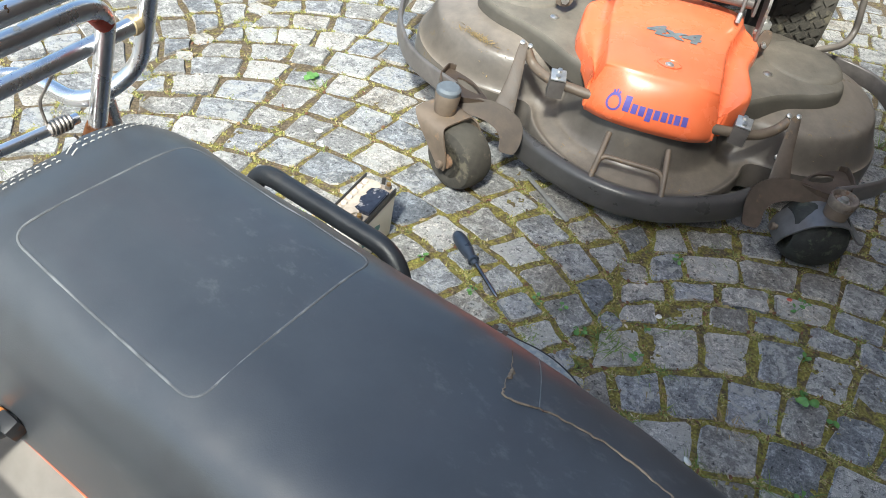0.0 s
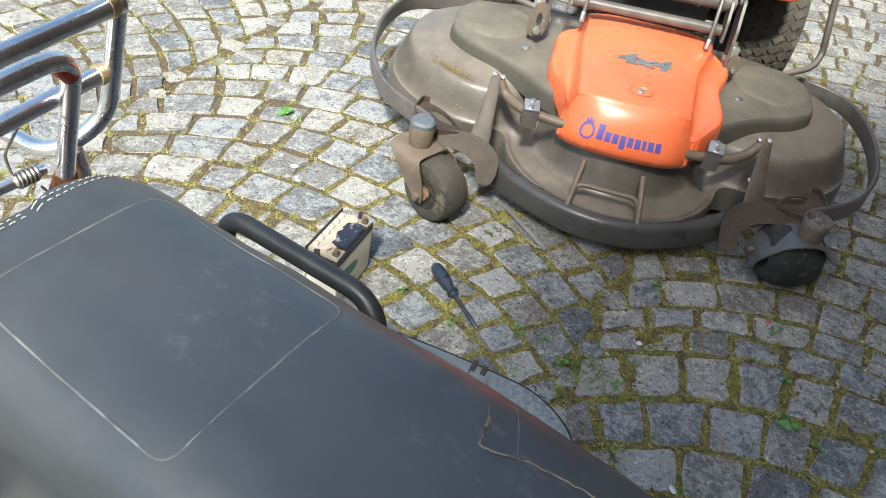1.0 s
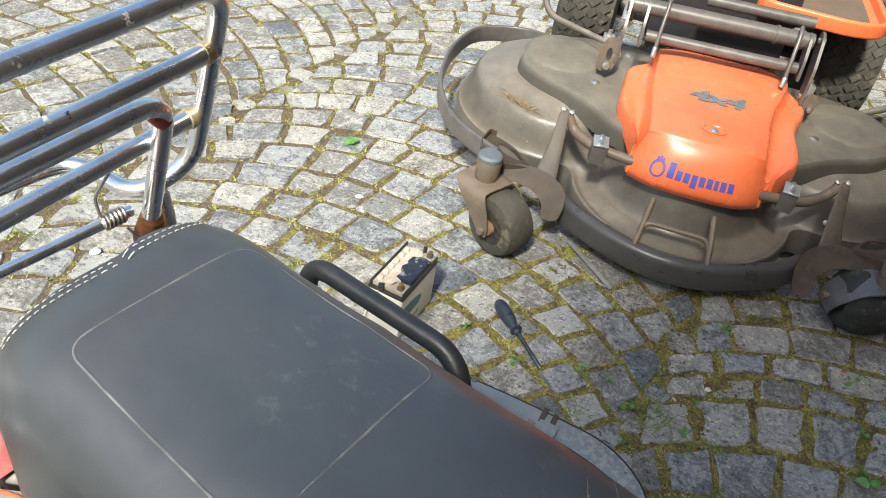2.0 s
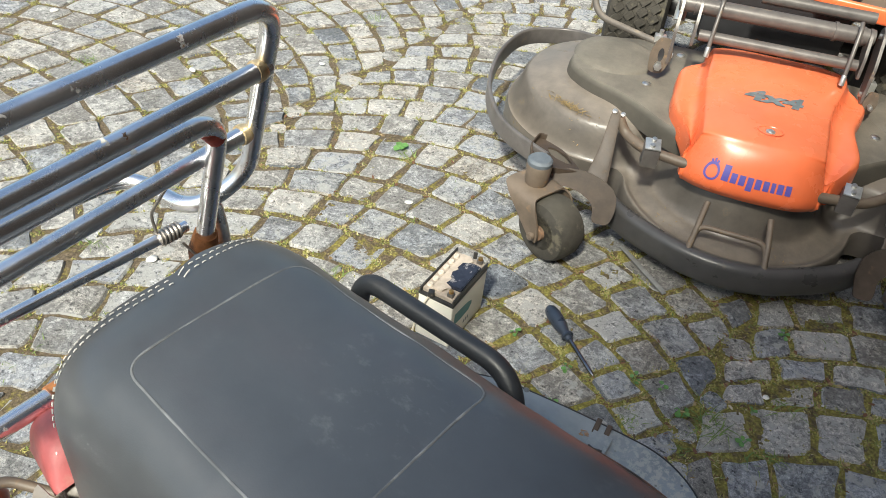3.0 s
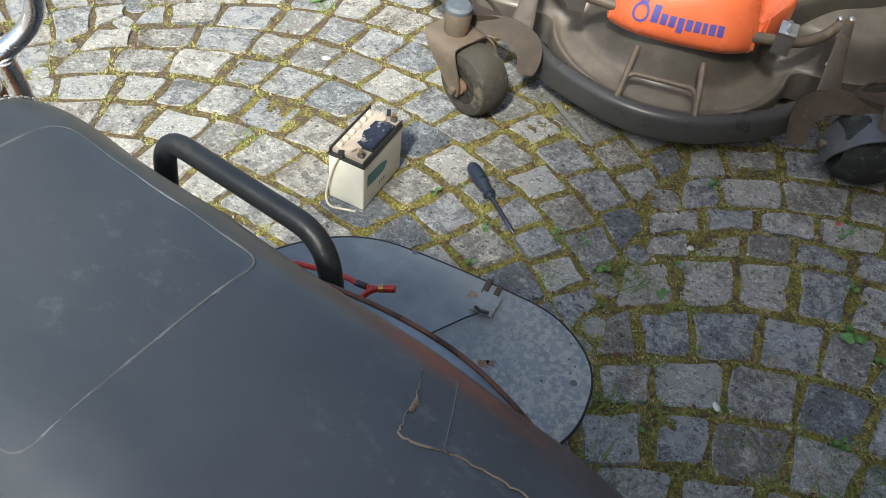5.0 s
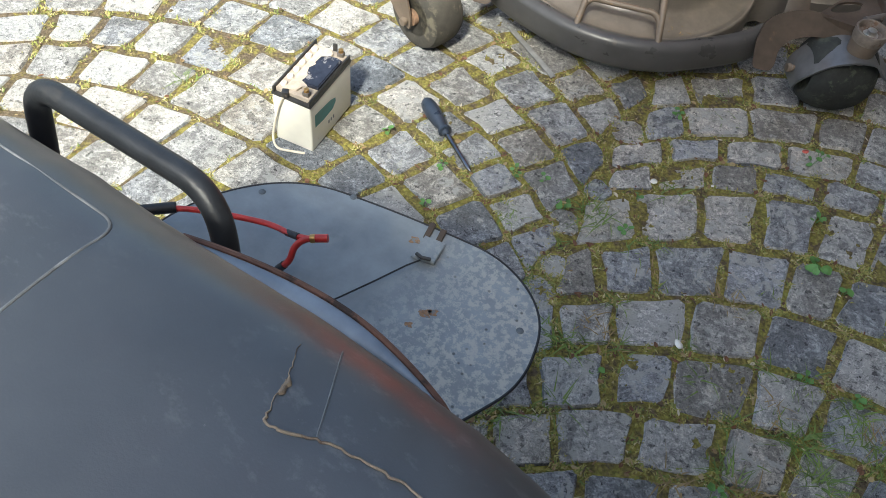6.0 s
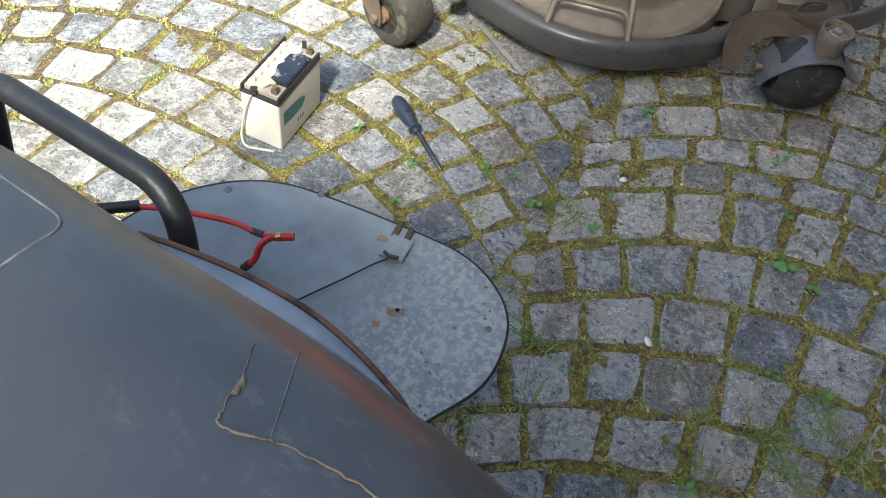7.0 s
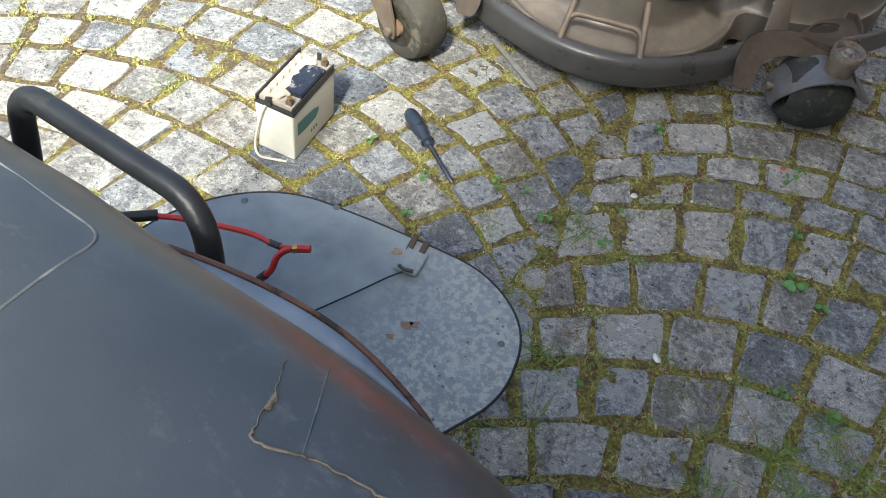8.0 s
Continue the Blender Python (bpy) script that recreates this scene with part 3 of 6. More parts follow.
def seat_point(f, q, lift=0.0):
    """The seat's skin at f along the seat; q from -1 (left hem) over 0 (crown) to 1 (right hem)."""
    e, g = f - SEAT_REAR, SEAT_FRONT - f
    reach, narrow = (0.050, 0.80) if q > 0 else (0.070, 0.75)
    plan = (1 - max(0.0, 1 - e / reach) ** 2.6) ** (1 / 2.6) if e < reach else 1.0
    plan = narrow + (1 - narrow) * plan
    plan *= 1 - 0.26 * smoothstep(0.16, 0.47, f)
    if g < 0.07:
        plan *= max(0.2, (1 - (1 - g / 0.07) ** 2) ** 0.5)
    top = 0.786 - (0.008 if q > 0 else 0.014) * max(0.0, 1 - e / 0.065) ** 2 - 0.006 * smoothstep(0.05, 0.3, f) + 0.004 * smoothstep(-0.02, -0.1, f) - 0.04 * max(0.0, 1 - g / 0.06) ** 2
    slim = smoothstep(0.20, -0.08, f)
    wide, n = (0.128 - 0.024 * slim, 3.5 + 0.3 * slim) if q > 0 else (0.120, 4.6)
    if q > 0:
        wide -= 0.0085 * math.sin(math.pi * min(max((f - 0.02) / 0.25, 0.0), 1.0)) ** 0.8
    a = abs(q) * math.pi / 2
    if q < 0:
        wide *= 1 - 0.03 * smoothstep(0.72, 1.0, -q)
    x, y = math.sin(a) ** (2 / n), max(math.cos(a), 0.0) ** (2 / n)
    p = Vector((f, -0.010 + math.copysign(wide * plan * x, q), SEAT_Z0 + (top - SEAT_Z0) * y))
    if lift:
        d = 1e-3
        du = seat_point(f + d, q) - seat_point(f - d, q)
        dv = seat_point(f, min(q + d, 1)) - seat_point(f, max(q - d, -1))
        p += du.cross(dv).normalized() * lift
    return p


def on_seat(f, r, lift=0.0):
    """The seat's skin over a place f, r, found by halving."""
    lo, hi = -0.97, 0.97
    for _ in range(30):
        mid = (lo + hi) / 2
        if seat_point(f, mid).y < r:
            lo = mid
        else:
            hi = mid
    return seat_point(f, lo, lift)


bm = bmesh.new()
NF, NQ = 90, 56
rows = []
for i in range(NF + 1):
    t = i / NF
    f = SEAT_REAR + (SEAT_FRONT - SEAT_REAR) * (t ** 1.25 if t < 0.99 else 1)
    row = []
    for j in range(NQ + 1):
        p = seat_point(f, -1 + 2 * j / NQ)
        dip = 0.0012 * noise.noise(p * 22) + 0.0006 * noise.noise(p * 60)
        row.append(bm.verts.new(p + Vector((0, 0, dip))))
    rows.append(row)
for a, c in zip(rows, rows[1:]):
    for j in range(NQ):
        bm.faces.new((a[j], a[j + 1], c[j + 1], c[j]))
bm.faces.new(rows[0][::-1]), bm.faces.new(rows[-1])
bm.faces.new([r[0] for r in rows] + [r[-1] for r in rows[::-1]])
seat = part("seat", bm, VINYL, bike, "worn dark vinyl seat with welted passenger panel and torn front", angle=60)

# welt round the passenger's panel
loop = rounded([(-0.090, 0.058, 0), (-0.092, -0.087, 0), (0.080, -0.095, 0), (0.078, 0.062, 0)], 0.015, 7, closed=True)
dense = []
for a, c in zip(loop, loop[1:] + loop[:1]):
    steps = max(1, int((c - a).length / 0.006))
    dense += [a.lerp(c, k / steps) for k in range(steps)]
bm = tube([on_seat(p.x, p.y, -0.0004) for p in dense], 0.0010, 8, closed=True)
part("welt", bm, VINYL_EDGE, seat, "greyish worn welt line")
# two rows of stitches along the rear rim
for row, back in enumerate((0.007, 0.0135)):
    bm = bmesh.new()
    seam = [seat_point(SEAT_REAR + back + 0.020 * max(0, abs(q) - 0.45) ** 1.5, q, 0.0009) for q in [-0.80 + 0.002 * k for k in range(800)]]
    run, on, start = 0.0, True, seam[0]
    for p, p2 in zip(seam, seam[1:]):
        run += (p2 - p).length
        if run > (0.0030 if on else 0.0024):
            if on:
                tube([start, start.lerp(p2, 0.5) + Vector((0, 0, 0.0004)), p2], 0.0005, 5, bm)
            run, on, start = 0.0, not on, p2
    part("stitching", bm, THREAD, seat, "pale machine stitching", smooth=False)
# torn and glued corner at the front
tear = [(0.1870, 0.066), (0.1924, 0.0558), (0.1962, 0.0482), (0.1973, 0.0446), (0.1989, 0.0371), (0.202, 0.0295), (0.2034, 0.0257), (0.2107, 0.0267), (0.2191, 0.0308), (0.225, 0.0336), (0.2353, 0.0362), (0.2469, 0.0382), (0.2586, 0.0398), (0.2691, 0.0411), (0.290, 0.039), (0.306, 0.036), (0.325, 0.033)]
pts = []
for (a, b_), (c, d) in zip(tear, tear[1:]):
    for k in range(4):
        t = k / 4
        pts.append(on_seat(a + (c - a) * t + random.uniform(-0.0008, 0.0008), b_ + (d - b_) * t + random.uniform(-0.0008, 0.0008), 0.0008))
bm = tube(pts, 0.0010, 6, taper=lambda t: (0.28 + 0.52 * smoothstep(0.25, 0.4, t)) * (0.7 + 0.5 * abs(math.sin(t * 23)) * (0.6 + 0.4 * math.sin(t * 7))))
part("torn_edge", bm, TORN, seat, "frayed tan edge of torn vinyl")
bm = tube([on_seat(0.2019 + 0.0231 * t + 0.003 * t * (1 - t), 0.0791 - 0.0455 * t, 0.0001) for t in [k / 12 for k in range(13)]], 0.0005, 6)
part("patch_seam", bm, RIVET, seat)


def glue(s, t):
    w = 0.0019 * math.sin(math.pi * (0.08 + 0.84 * s)) * (1 + 0.3 * math.sin(9 * s))
    return on_seat(0.1960 + 0.0022 * s + t * 2 * w, 0.0492 - 0.010 * s, 0.0006 + 0.0009 * math.sin(math.pi * t))


part("glue_blob", grid(glue, 12, 6), TORN, seat, "dried glue at the tear")

# the steel pan shows where the cover has pulled off the right hem
def pan(s, t):
    f = 0.048 + 0.200 * s
    out = 0.0168 * math.sin(math.pi * s) ** 0.8
    base = seat_point(f, 0.80)
    return Vector((f, base.y + 0.001 + out * t, 0.716 - 0.006 * t - 0.010 * (1 - t) ** 2))


bm = grid(pan, 30, 6, thick=0.0015)
seat_pan = part("seat_pan", bm, PAN_STEEL, bike, "bare blue-grey steel seat pan edge")
bm = tube([pan(0.06 + 0.94 * k / 40, 1.0) + Vector((0, 0.001, 0)) for k in range(41)], 0.0021, 8)
part("rim", bm, RUSTY_RIM, seat_pan, "rust-brown rolled rim")
bm = tube([seat_point(-0.05 + 0.0105 * k, 0.93) + Vector((0, 0.002, 0.0)) for k in range(38)], 0.0035, 8)
part("hem", bm, RUSTY_RIM, seat, "rusty red-brown hem strip")

# grab handles
def grab_handle(pts, feet):
    handle = part("grab_handle", tube(rounded(pts, 0.034, 8), 0.0086, 16), BLACK_RUBBER, bike, "black rubber-sleeved grab handle")
    for p in feet:
        part("bracket", box((0.026, 0.030, 0.014), Matrix.Translation(p), 0.003), DARK_FRAME, handle)
    return handle


grab_handle([(-0.085, 0.096, 0.60), (-0.089, 0.116, 0.670), (-0.102, 0.131, 0.717), (0.049, 0.140, 0.709), (0.073, 0.124, 0.666), (0.070, 0.10, 0.60)], [(-0.085, 0.096, 0.612), (0.070, 0.096, 0.612)])
left = grab_handle([(-0.100, -0.150, 0.620), (-0.106, -0.184, 0.650), (-0.075, -0.198, 0.660), (0.095, -0.198, 0.655), (0.120, -0.150, 0.610)], [(-0.098, -0.146, 0.612), (0.118, -0.146, 0.605)])
part("stub", tube(rounded([(-0.064, -0.126, 0.658), (-0.067, -0.160, 0.667), (-0.075, -0.198, 0.661)], 0.01, 4), 0.0072, 12), BLACK_RUBBER, left)
part("stub_bracket", box((0.017, 0.012, 0.018), pose(-0.063, -0.132, 0.660, 20, 0, 0), 0.003), DARK_FRAME, left)
part("reflector", box((0.012, 0.006, 0.010), pose(-0.077, -0.130, 0.661, 20, 0, 10), 0.0025), AMBER, left, "small amber reflector")

# opened side cover, lying level
outline = rounded([(-0.225, 0.120, 0), (-0.200, 0.310, 0), (-0.130, 0.400, 0), (0.000, 0.432, 0), (0.125, 0.452, 0), (0.200, 0.415, 0), (0.222, 0.330, 0), (0.195, 0.262, 0), (0.140, 0.130, 0)], 0.085, 9, closed=True)
bm = plate([(p.x, p.y) for p in outline], 0.356, 0.360, 0.001)
cover = part("side_cover", bm, COVER_METAL, bike, "grey sheet-metal side cover folded open, spotted with grime")
bm = tube([(p.x, p.y, 0.359) for p in outline], 0.0017, 8, closed=True)
part("edge_trim", bm, DARK_EDGE, cover, "black rubber edge trim")
for x, y in ((-0.064, 0.415), (0.186, 0.383), (-0.150, 0.355)):
    part("rivet", turned(((0.0001, 0.3600), (0.0042, 0.3603), (0.0036, 0.3608), (0.0001, 0.3610)), Matrix.Translation((x, y, 0)), 14), RIVET, cover)
o2 = [(0.040, 0.386), (0.066, 0.393), (0.061, 0.424), (0.036, 0.419)]
clip = part("clip", plate(o2, 0.3625, 0.3660, 0.0008), COVER_METAL, cover, "bent sheet-metal clip with rust")
for x in (0.034, 0.049):
    part("tongue", box((0.007, 0.022, 0.0035), pose(x + 0.001, 0.429, 0.3625, 6, 0, 12), 0.0010), POST_STEEL, clip)
bm = tube([(0.052, 0.387, 0.3670), (0.044, 0.372, 0.3665), (0.030, 0.338, 0.365), (0.010, 0.288, 0.366), (-0.020, 0.215, 0.40)], 0.0010, 6)
part("wire", bm, DARK_EDGE, cover, "thin black stay wire")
bm = tube([(0.044, 0.391, 0.3680), (0.052, 0.389, 0.3695), (0.061, 0.394, 0.3680)], 0.0022, 8)
part("pin", bm, DARK_FRAME, clip)
for x, y, w in ((0.095, 0.339, 0.0078), (0.101, 0.345, 0.0060), (0.089, 0.317, 0.0050), (0.028, 0.409, 0.0070)):
    bm = plate([(x + w * (0.8 + 0.35 * math.sin(3 * a + x * 40)) * math.cos(a), y + 0.75 * w * (1 + 0.3 * math.sin(2 * a)) * math.sin(a)) for a in [k * math.pi / 7 for k in range(14)]], 0.3600, 0.3604, 0)
    part("rust_stain", bm, STAIN, cover, "brown rust stain")
# loose battery cable
pts = rounded([(-0.215, 0.225, 0.398), (-0.178, 0.262, 0.400), (-0.126, 0.289, 0.400), (-0.086, 0.306, 0.400), (-0.055, 0.304, 0.408), (-0.034, 0.308, 0.416)], 0.03, 6)
cable = part("battery_cable", tube(pts, 0.0033, 10), RED_CABLE, bike, "loose red battery cable with taped ends")
pts = rounded([(-0.026, 0.313, 0.417), (-0.040, 0.306, 0.414), (-0.047, 0.296, 0.404), (-0.046, 0.288, 0.390), (-0.053, 0.284, 0.378)], 0.016, 6)
part("branch", tube(pts, 0.0037, 10), RED_CABLE, cable)
part("tip", tube([(-0.030, 0.311, 0.417), (-0.019, 0.318, 0.419)], 0.0044, 10), RED_CABLE, cable)
part("ferrule", tube([(-0.034, 0.308, 0.416), (-0.030, 0.311, 0.417)], 0.0047, 10), COPPER, cable, "copper ferrule")
part("tape", tube([(-0.064, 0.305, 0.405), (-0.048, 0.305, 0.411)], 0.0039, 10), BLACK_TAPE, cable)
part("tape", tube([(-0.052, 0.2845, 0.380), (-0.059, 0.281, 0.369)], 0.0046, 10), BLACK_TAPE, cable)
part("plug", tube([(-0.235, 0.205, 0.402), (-0.205, 0.234, 0.400), (-0.180, 0.260, 0.400)], 0.0062, 10), BLACK_TAPE, cable, "black plug")

# rack across the tail: three rails in an outer loop, an inner hoop, clamp, spring rod
rack = part("rear_rack", tube(rounded([(-0.142, -0.30, 0.925), (-0.1905, 0.126, 0.925), (-0.256, 0.143, 0.732), (-0.276, 0.095, 0.702), (-0.362, 0.088, 0.702), (-0.372, -0.30, 0.702)], 0.034, 8), 0.0080, 18), CHROME, bike, "chromed tubular rear rack with rust spots")
part("rail", tube([(-0.158, -0.30, 0.863), (-0.2075, 0.130, 0.864)], 0.0078, 16), CHROME, rack)
part("rail", tube([(-0.188, -0.30, 0.789), (-0.2385, 0.136, 0.790)], 0.0074, 16), CHROME, rack)
part("hoop", tube(rounded([(-0.169, -0.30, 0.838), (-0.2105, 0.086, 0.838), (-0.248, 0.084, 0.690)], 0.034, 8), 0.0080, 18), CHROME, rack)


def fleck(x, y, z, r, a0, a1, wide, mat, label):
    """A thin patch that hugs a tube running along y."""
    def skin(s, t):
        a = radians(a0 + (a1 - a0) * s)
        edge = 1 + 0.35 * math.sin(7 * s + 40 * y)
        return Vector((x + r * math.cos(a), y + wide * edge * (t - 0.5) + 0.002 * s, z + r * math.sin(a)))

    part("paint_fleck", grid(skin, 8, 3), mat, rack, label)


fleck(-0.1905, -0.022, 0.8635, 0.00805, 30, 112, 0.0036, CASE, "fleck of pale paint")
fleck(-0.2020, 0.004, 0.838, 0.00825, 62, 110, 0.0040, CASE, "fleck of pale paint")
fleck(-0.1920, -0.008, 0.8635, 0.00805, 30, 70, 0.0032, OLD_RUST, "small rust stain")
for p in ((-0.2066, 0.121, 0.864), (-0.2375, 0.127, 0.790)):
    part("weld", turned(((0.0074, -0.005), (0.0084, -0.003), (0.0092, 0.001), (0.0090, 0.004), (0.0074, 0.005)), pose(*p, 90, 0, 0), 14), WELD, rack, "brass-coloured weld bead")
part("touch_up", tube([(-0.2125, 0.073, 0.830), (-0.2155, 0.084, 0.816)], 0.0083, 14), RED_RUST, rack, "red rust on the bend")
clamp = part("clamp", tube([(-0.2435, 0.084, 0.704), (-0.250, 0.084, 0.680), (-0.256, 0.084, 0.652), (-0.258, 0.084, 0.60)], 0.0125, 16, taper=lambda t: 0.82 + 0.28 * math.sin(math.pi * min(t * 1.6, 1.0))), RUST, rack, "orange rusted clamp")
part("bolt", turned(((0.0001, 0), (0.009, 0), (0.009, 0.006), (0.0001, 0.008)), pose(-0.246, 0.094, 0.672, -90, 0, 0), 6), RUST, clamp)
part("clamp_plate", tube(rounded([(-0.268, 0.112, 0.706), (-0.264, 0.116, 0.668), (-0.246, 0.100, 0.630)], 0.02, 5), 0.008, 12), CHROME, rack)
part("rod", tube([(-0.258, -0.30, 0.712), (-0.254, 0.072, 0.712)], 0.0050, 12), CHROME, rack, "thin spring rod")
bm = bmesh.new()
pts = [(-0.2545 + 0.0062 * math.cos(a), 0.044 + 0.0006 * a, 0.712 + 0.0062 * math.sin(a)) for a in [k * 0.5 for k in range(72)]]
tube(pts, 0.0016, 6, bm)
part("spring", bm, SPRING, rack, "coil spring with hooked ends")
part("hook", tube(rounded([(-0.255, 0.044, 0.718), (-0.250, 0.038, 0.745), (-0.226, 0.040, 0.782)], 0.01, 5), 0.0014, 6), SPRING, rack)
part("hook", tube(rounded([(-0.250, 0.064, 0.700), (-0.240, 0.072, 0.684), (-0.236, 0.080, 0.660)], 0.01, 5), 0.0014, 6), SPRING, rack)
part("lower_rail", tube([(-0.244, -0.30, 0.614), (-0.256, 0.10, 0.614)], 0.0088, 18), CHROME, rack)
part("collar", tube([(-0.2502, -0.078, 0.614), (-0.2507, -0.066, 0.614)], 0.0108, 16), RUST, rack, "rusted collar")
for y in (-0.29, -0.31):
    part("upright", tube([(-0.136, y, 0.93), (-0.27, y, 0.60)], 0.008, 14), CHROME, rack)
part("stay", tube([(-0.258, 0.084, 0.61), (-0.22, 0.07, 0.52), (-0.08, 0.05, 0.46)], 0.008, 12), DARK_FRAME, rack)

# tail light, indicator and left panel
def lens(s, t):
    a, b_ = (s - 0.5) * 2, (t - 0.5) * 2
    x = 0.042 * math.copysign(abs(a) ** 0.8, a)
    y = 0.031 * math.copysign(abs(b_) ** 0.8, b_)
    return Vector((x, y, 0.034 * (1 - abs(a) ** 3.2) * (1 - abs(b_) ** 3.2)))


bm = grid(lens, 22, 18)
bmesh.ops.transform(bm, matrix=pose(-0.208, -0.084, 0.594, 12, -20, -12), verts=bm.verts)
tail = part("tail_light", bm, RED_LENS, bike, "dusty red tail light lens")
part("housing", box((0.080, 0.058, 0.04), pose(-0.196, -0.080, 0.574, 12, -20, -12), 0.015, segs=4), GREY_PAINT, tail)
ind = part("indicator", turned(((0.001, 0.030), (0.016, 0.027), (0.026, 0.016), (0.030, 0.0), (0.028, -0.020), (0.018, -0.032), (0.001, -0.034)), pose(-0.262, -0.164, 0.540, 20, -60, 0), 24), BROWN_LENS, bike, "brown-red round indicator on a stalk")
part("stalk", tube(rounded([(-0.254, -0.162, 0.552), (-0.240, -0.136, 0.572), (-0.192, -0.108, 0.566)], 0.015, 5), 0.0045, 10), BRACKET, ind)


def side_panel(s, t):
    f = -0.190 + 0.43 * s
    inner = -0.112 - 0.014 * smoothstep(0.22, 0.05, s)
    return Vector((f, inner - 0.085 * t ** 0.85 * (0.75 + 0.25 * math.sin(math.pi * s)) * (0.5 + 0.5 * smoothstep(0.0, 0.3, s)), 0.640 - 0.17 * t ** 1.6 - 0.035 * smoothstep(0.20, 0.0, s)))


panel = part("side_panel", grid(side_panel, 24, 16, thick=0.002), GREY_PAINT, bike, "dusty grey left panel with orange pinstripe")
part("pinstripe", tube([side_panel(0.09 + 0.022 * k, 0.11 - 0.08 * smoothstep(6, 0, k)) + Vector((0, -0.0006, 0.0010)) for k in range(41)], 0.0015, 6), ORANGE_LINE, panel, "orange pinstripe")
bm = grid(lambda s, t: Vector((-0.33 + 0.46 * s, -0.010 + 0.075 * math.sin((t - 0.5) * 2.6), 0.50 + 0.055 * math.cos((t - 0.5) * 2.6) - 0.26 * (0.6 - s) ** 2)), 20, 10, thick=0.002)
part("rear_mudguard", bm, GREY_PAINT, bike, "grey rear mudguard under the seat")
# what carries it: frame, rear wheel, stand
bm = tube(rounded([(-0.16, 0.06, 0.60), (0.40, 0.06, 0.58), (0.62, 0.03, 0.40), (0.60, 0.03, 0.22), (0.10, 0.06, 0.24), (-0.02, 0.06, 0.34), (-0.06, 0.06, 0.60)], 0.05, 6), 0.013, 12)
tube(rounded([(-0.16, -0.08, 0.60), (0.40, -0.08, 0.58), (0.62, -0.05, 0.40), (0.60, -0.05, 0.22), (0.10, -0.08, 0.24), (-0.02, -0.08, 0.34), (-0.06, -0.08, 0.60)], 0.05, 6), 0.013, 12, bm)
tube([(-0.14, -0.08, 0.60), (-0.14, 0.06, 0.60)], 0.012, 10, bm)
tube([(0.30, -0.08, 0.585), (0.30, 0.06, 0.585)], 0.012, 10, bm)
tube([(0.10, 0.06, 0.24), (-0.14, 0.062, 0.255)], 0.012, 10, bm)
tube([(0.10, -0.08, 0.24), (-0.14, -0.082, 0.255)], 0.012, 10, bm)
tube([(-0.10, 0.062, 0.30), (-0.09, 0.130, 0.352), (0.02, 0.14, 0.352)], 0.008, 10, bm)
part("frame", bm, DARK_FRAME, bike, "black tubular frame")
part("engine", box((0.26, 0.20, 0.22), Matrix.Translation((0.40, -0.01, 0.33)), 0.03), DARK_FRAME, bike)
wheel = part("rear_wheel", turned(((0.205, -0.035), (0.222, -0.045), (0.245, -0.045), (0.255, -0.03), (0.262, 0.0), (0.255, 0.03), (0.245, 0.045), (0.222, 0.045), (0.205, 0.035), (0.200, 0.0), (0.205, -0.035)), pose(-0.14, -0.010, 0.262, 90, 0, 0), 40), TYRE, bike)
part("hub", turned(((0.001, -0.07), (0.012, -0.07), (0.06, -0.03), (0.06, 0.03), (0.012, 0.07), (0.001, 0.07)), pose(-0.14, -0.010, 0.262, 90, 0, 0), 20), SPRING, wheel)
bm = bmesh.new()
for k in range(18):
    a = k * math.pi / 9
    tube([(-0.14 + 0.05 * math.cos(a), -0.01, 0.262 + 0.05 * math.sin(a)), (-0.14 + 0.203 * math.cos(a + 0.25), -0.01, 0.262 + 0.203 * math.sin(a + 0.25))], 0.0018, 5, bm)
part("spokes", bm, SPRING, wheel)
bm = tube(rounded([(0.34, 0.10, 0.24), (0.36, 0.15, 0.0085), (0.30, 0.15, 0.0085)], 0.01, 4), 0.009, 10)
tube(rounded([(0.34, -0.12, 0.24), (0.36, -0.17, 0.0085), (0.30, -0.17, 0.0085)], 0.01, 4), 0.009, 10, bm)
tube([(0.34, 0.10, 0.24), (0.34, -0.12, 0.24)], 0.009, 10, bm)
part("stand", bm, DARK_FRAME, bike)


# ---- ride-on mower ----
DECKP = pose(0.425, 1.628, 0, 0, 0, -3.7)
mower = thing("ride_on_mower", DECKP, "front-deck ride-on mower, dusty dark deck with orange plastic cover", "lawn mower")

LOBES = ((-0.335, 0.455, 0.268), (0.335, 0.455, 0.268), (0.0, 0.235, 0.262))


def deck_inside(u, v):
    """How far inside the deck's outline, and how much that place belongs to the front lobe."""
    d = [r - math.hypot(u - x, v - y) for x, y, r in LOBES]
    back = min(0.33 - abs(u), 0.70 - v, v - 0.2)
    side, front = max(d[0], d[1], back), d[2]
    k = 0.03
    both = max(side, front) + max(k - abs(side - front), 0) ** 2 / (4 * k)
    return both, smoothstep(-0.05, 0.05, front - side)


def deck_height(u, v):
    d, fr = deck_inside(u, v)
    side = 0.105 + 0.085 * smoothstep(0.0, 0.045, d) + 0.018 * smoothstep(0.04, 0.12, d)
    front = 0.092 - 0.006 * smoothstep(0.0, 0.015, d) + 0.012 * smoothstep(0.015, 0.06, d) + 0.098 * smoothstep(0.062, 0.105, d)
    return side * (1 - fr) + front * fr


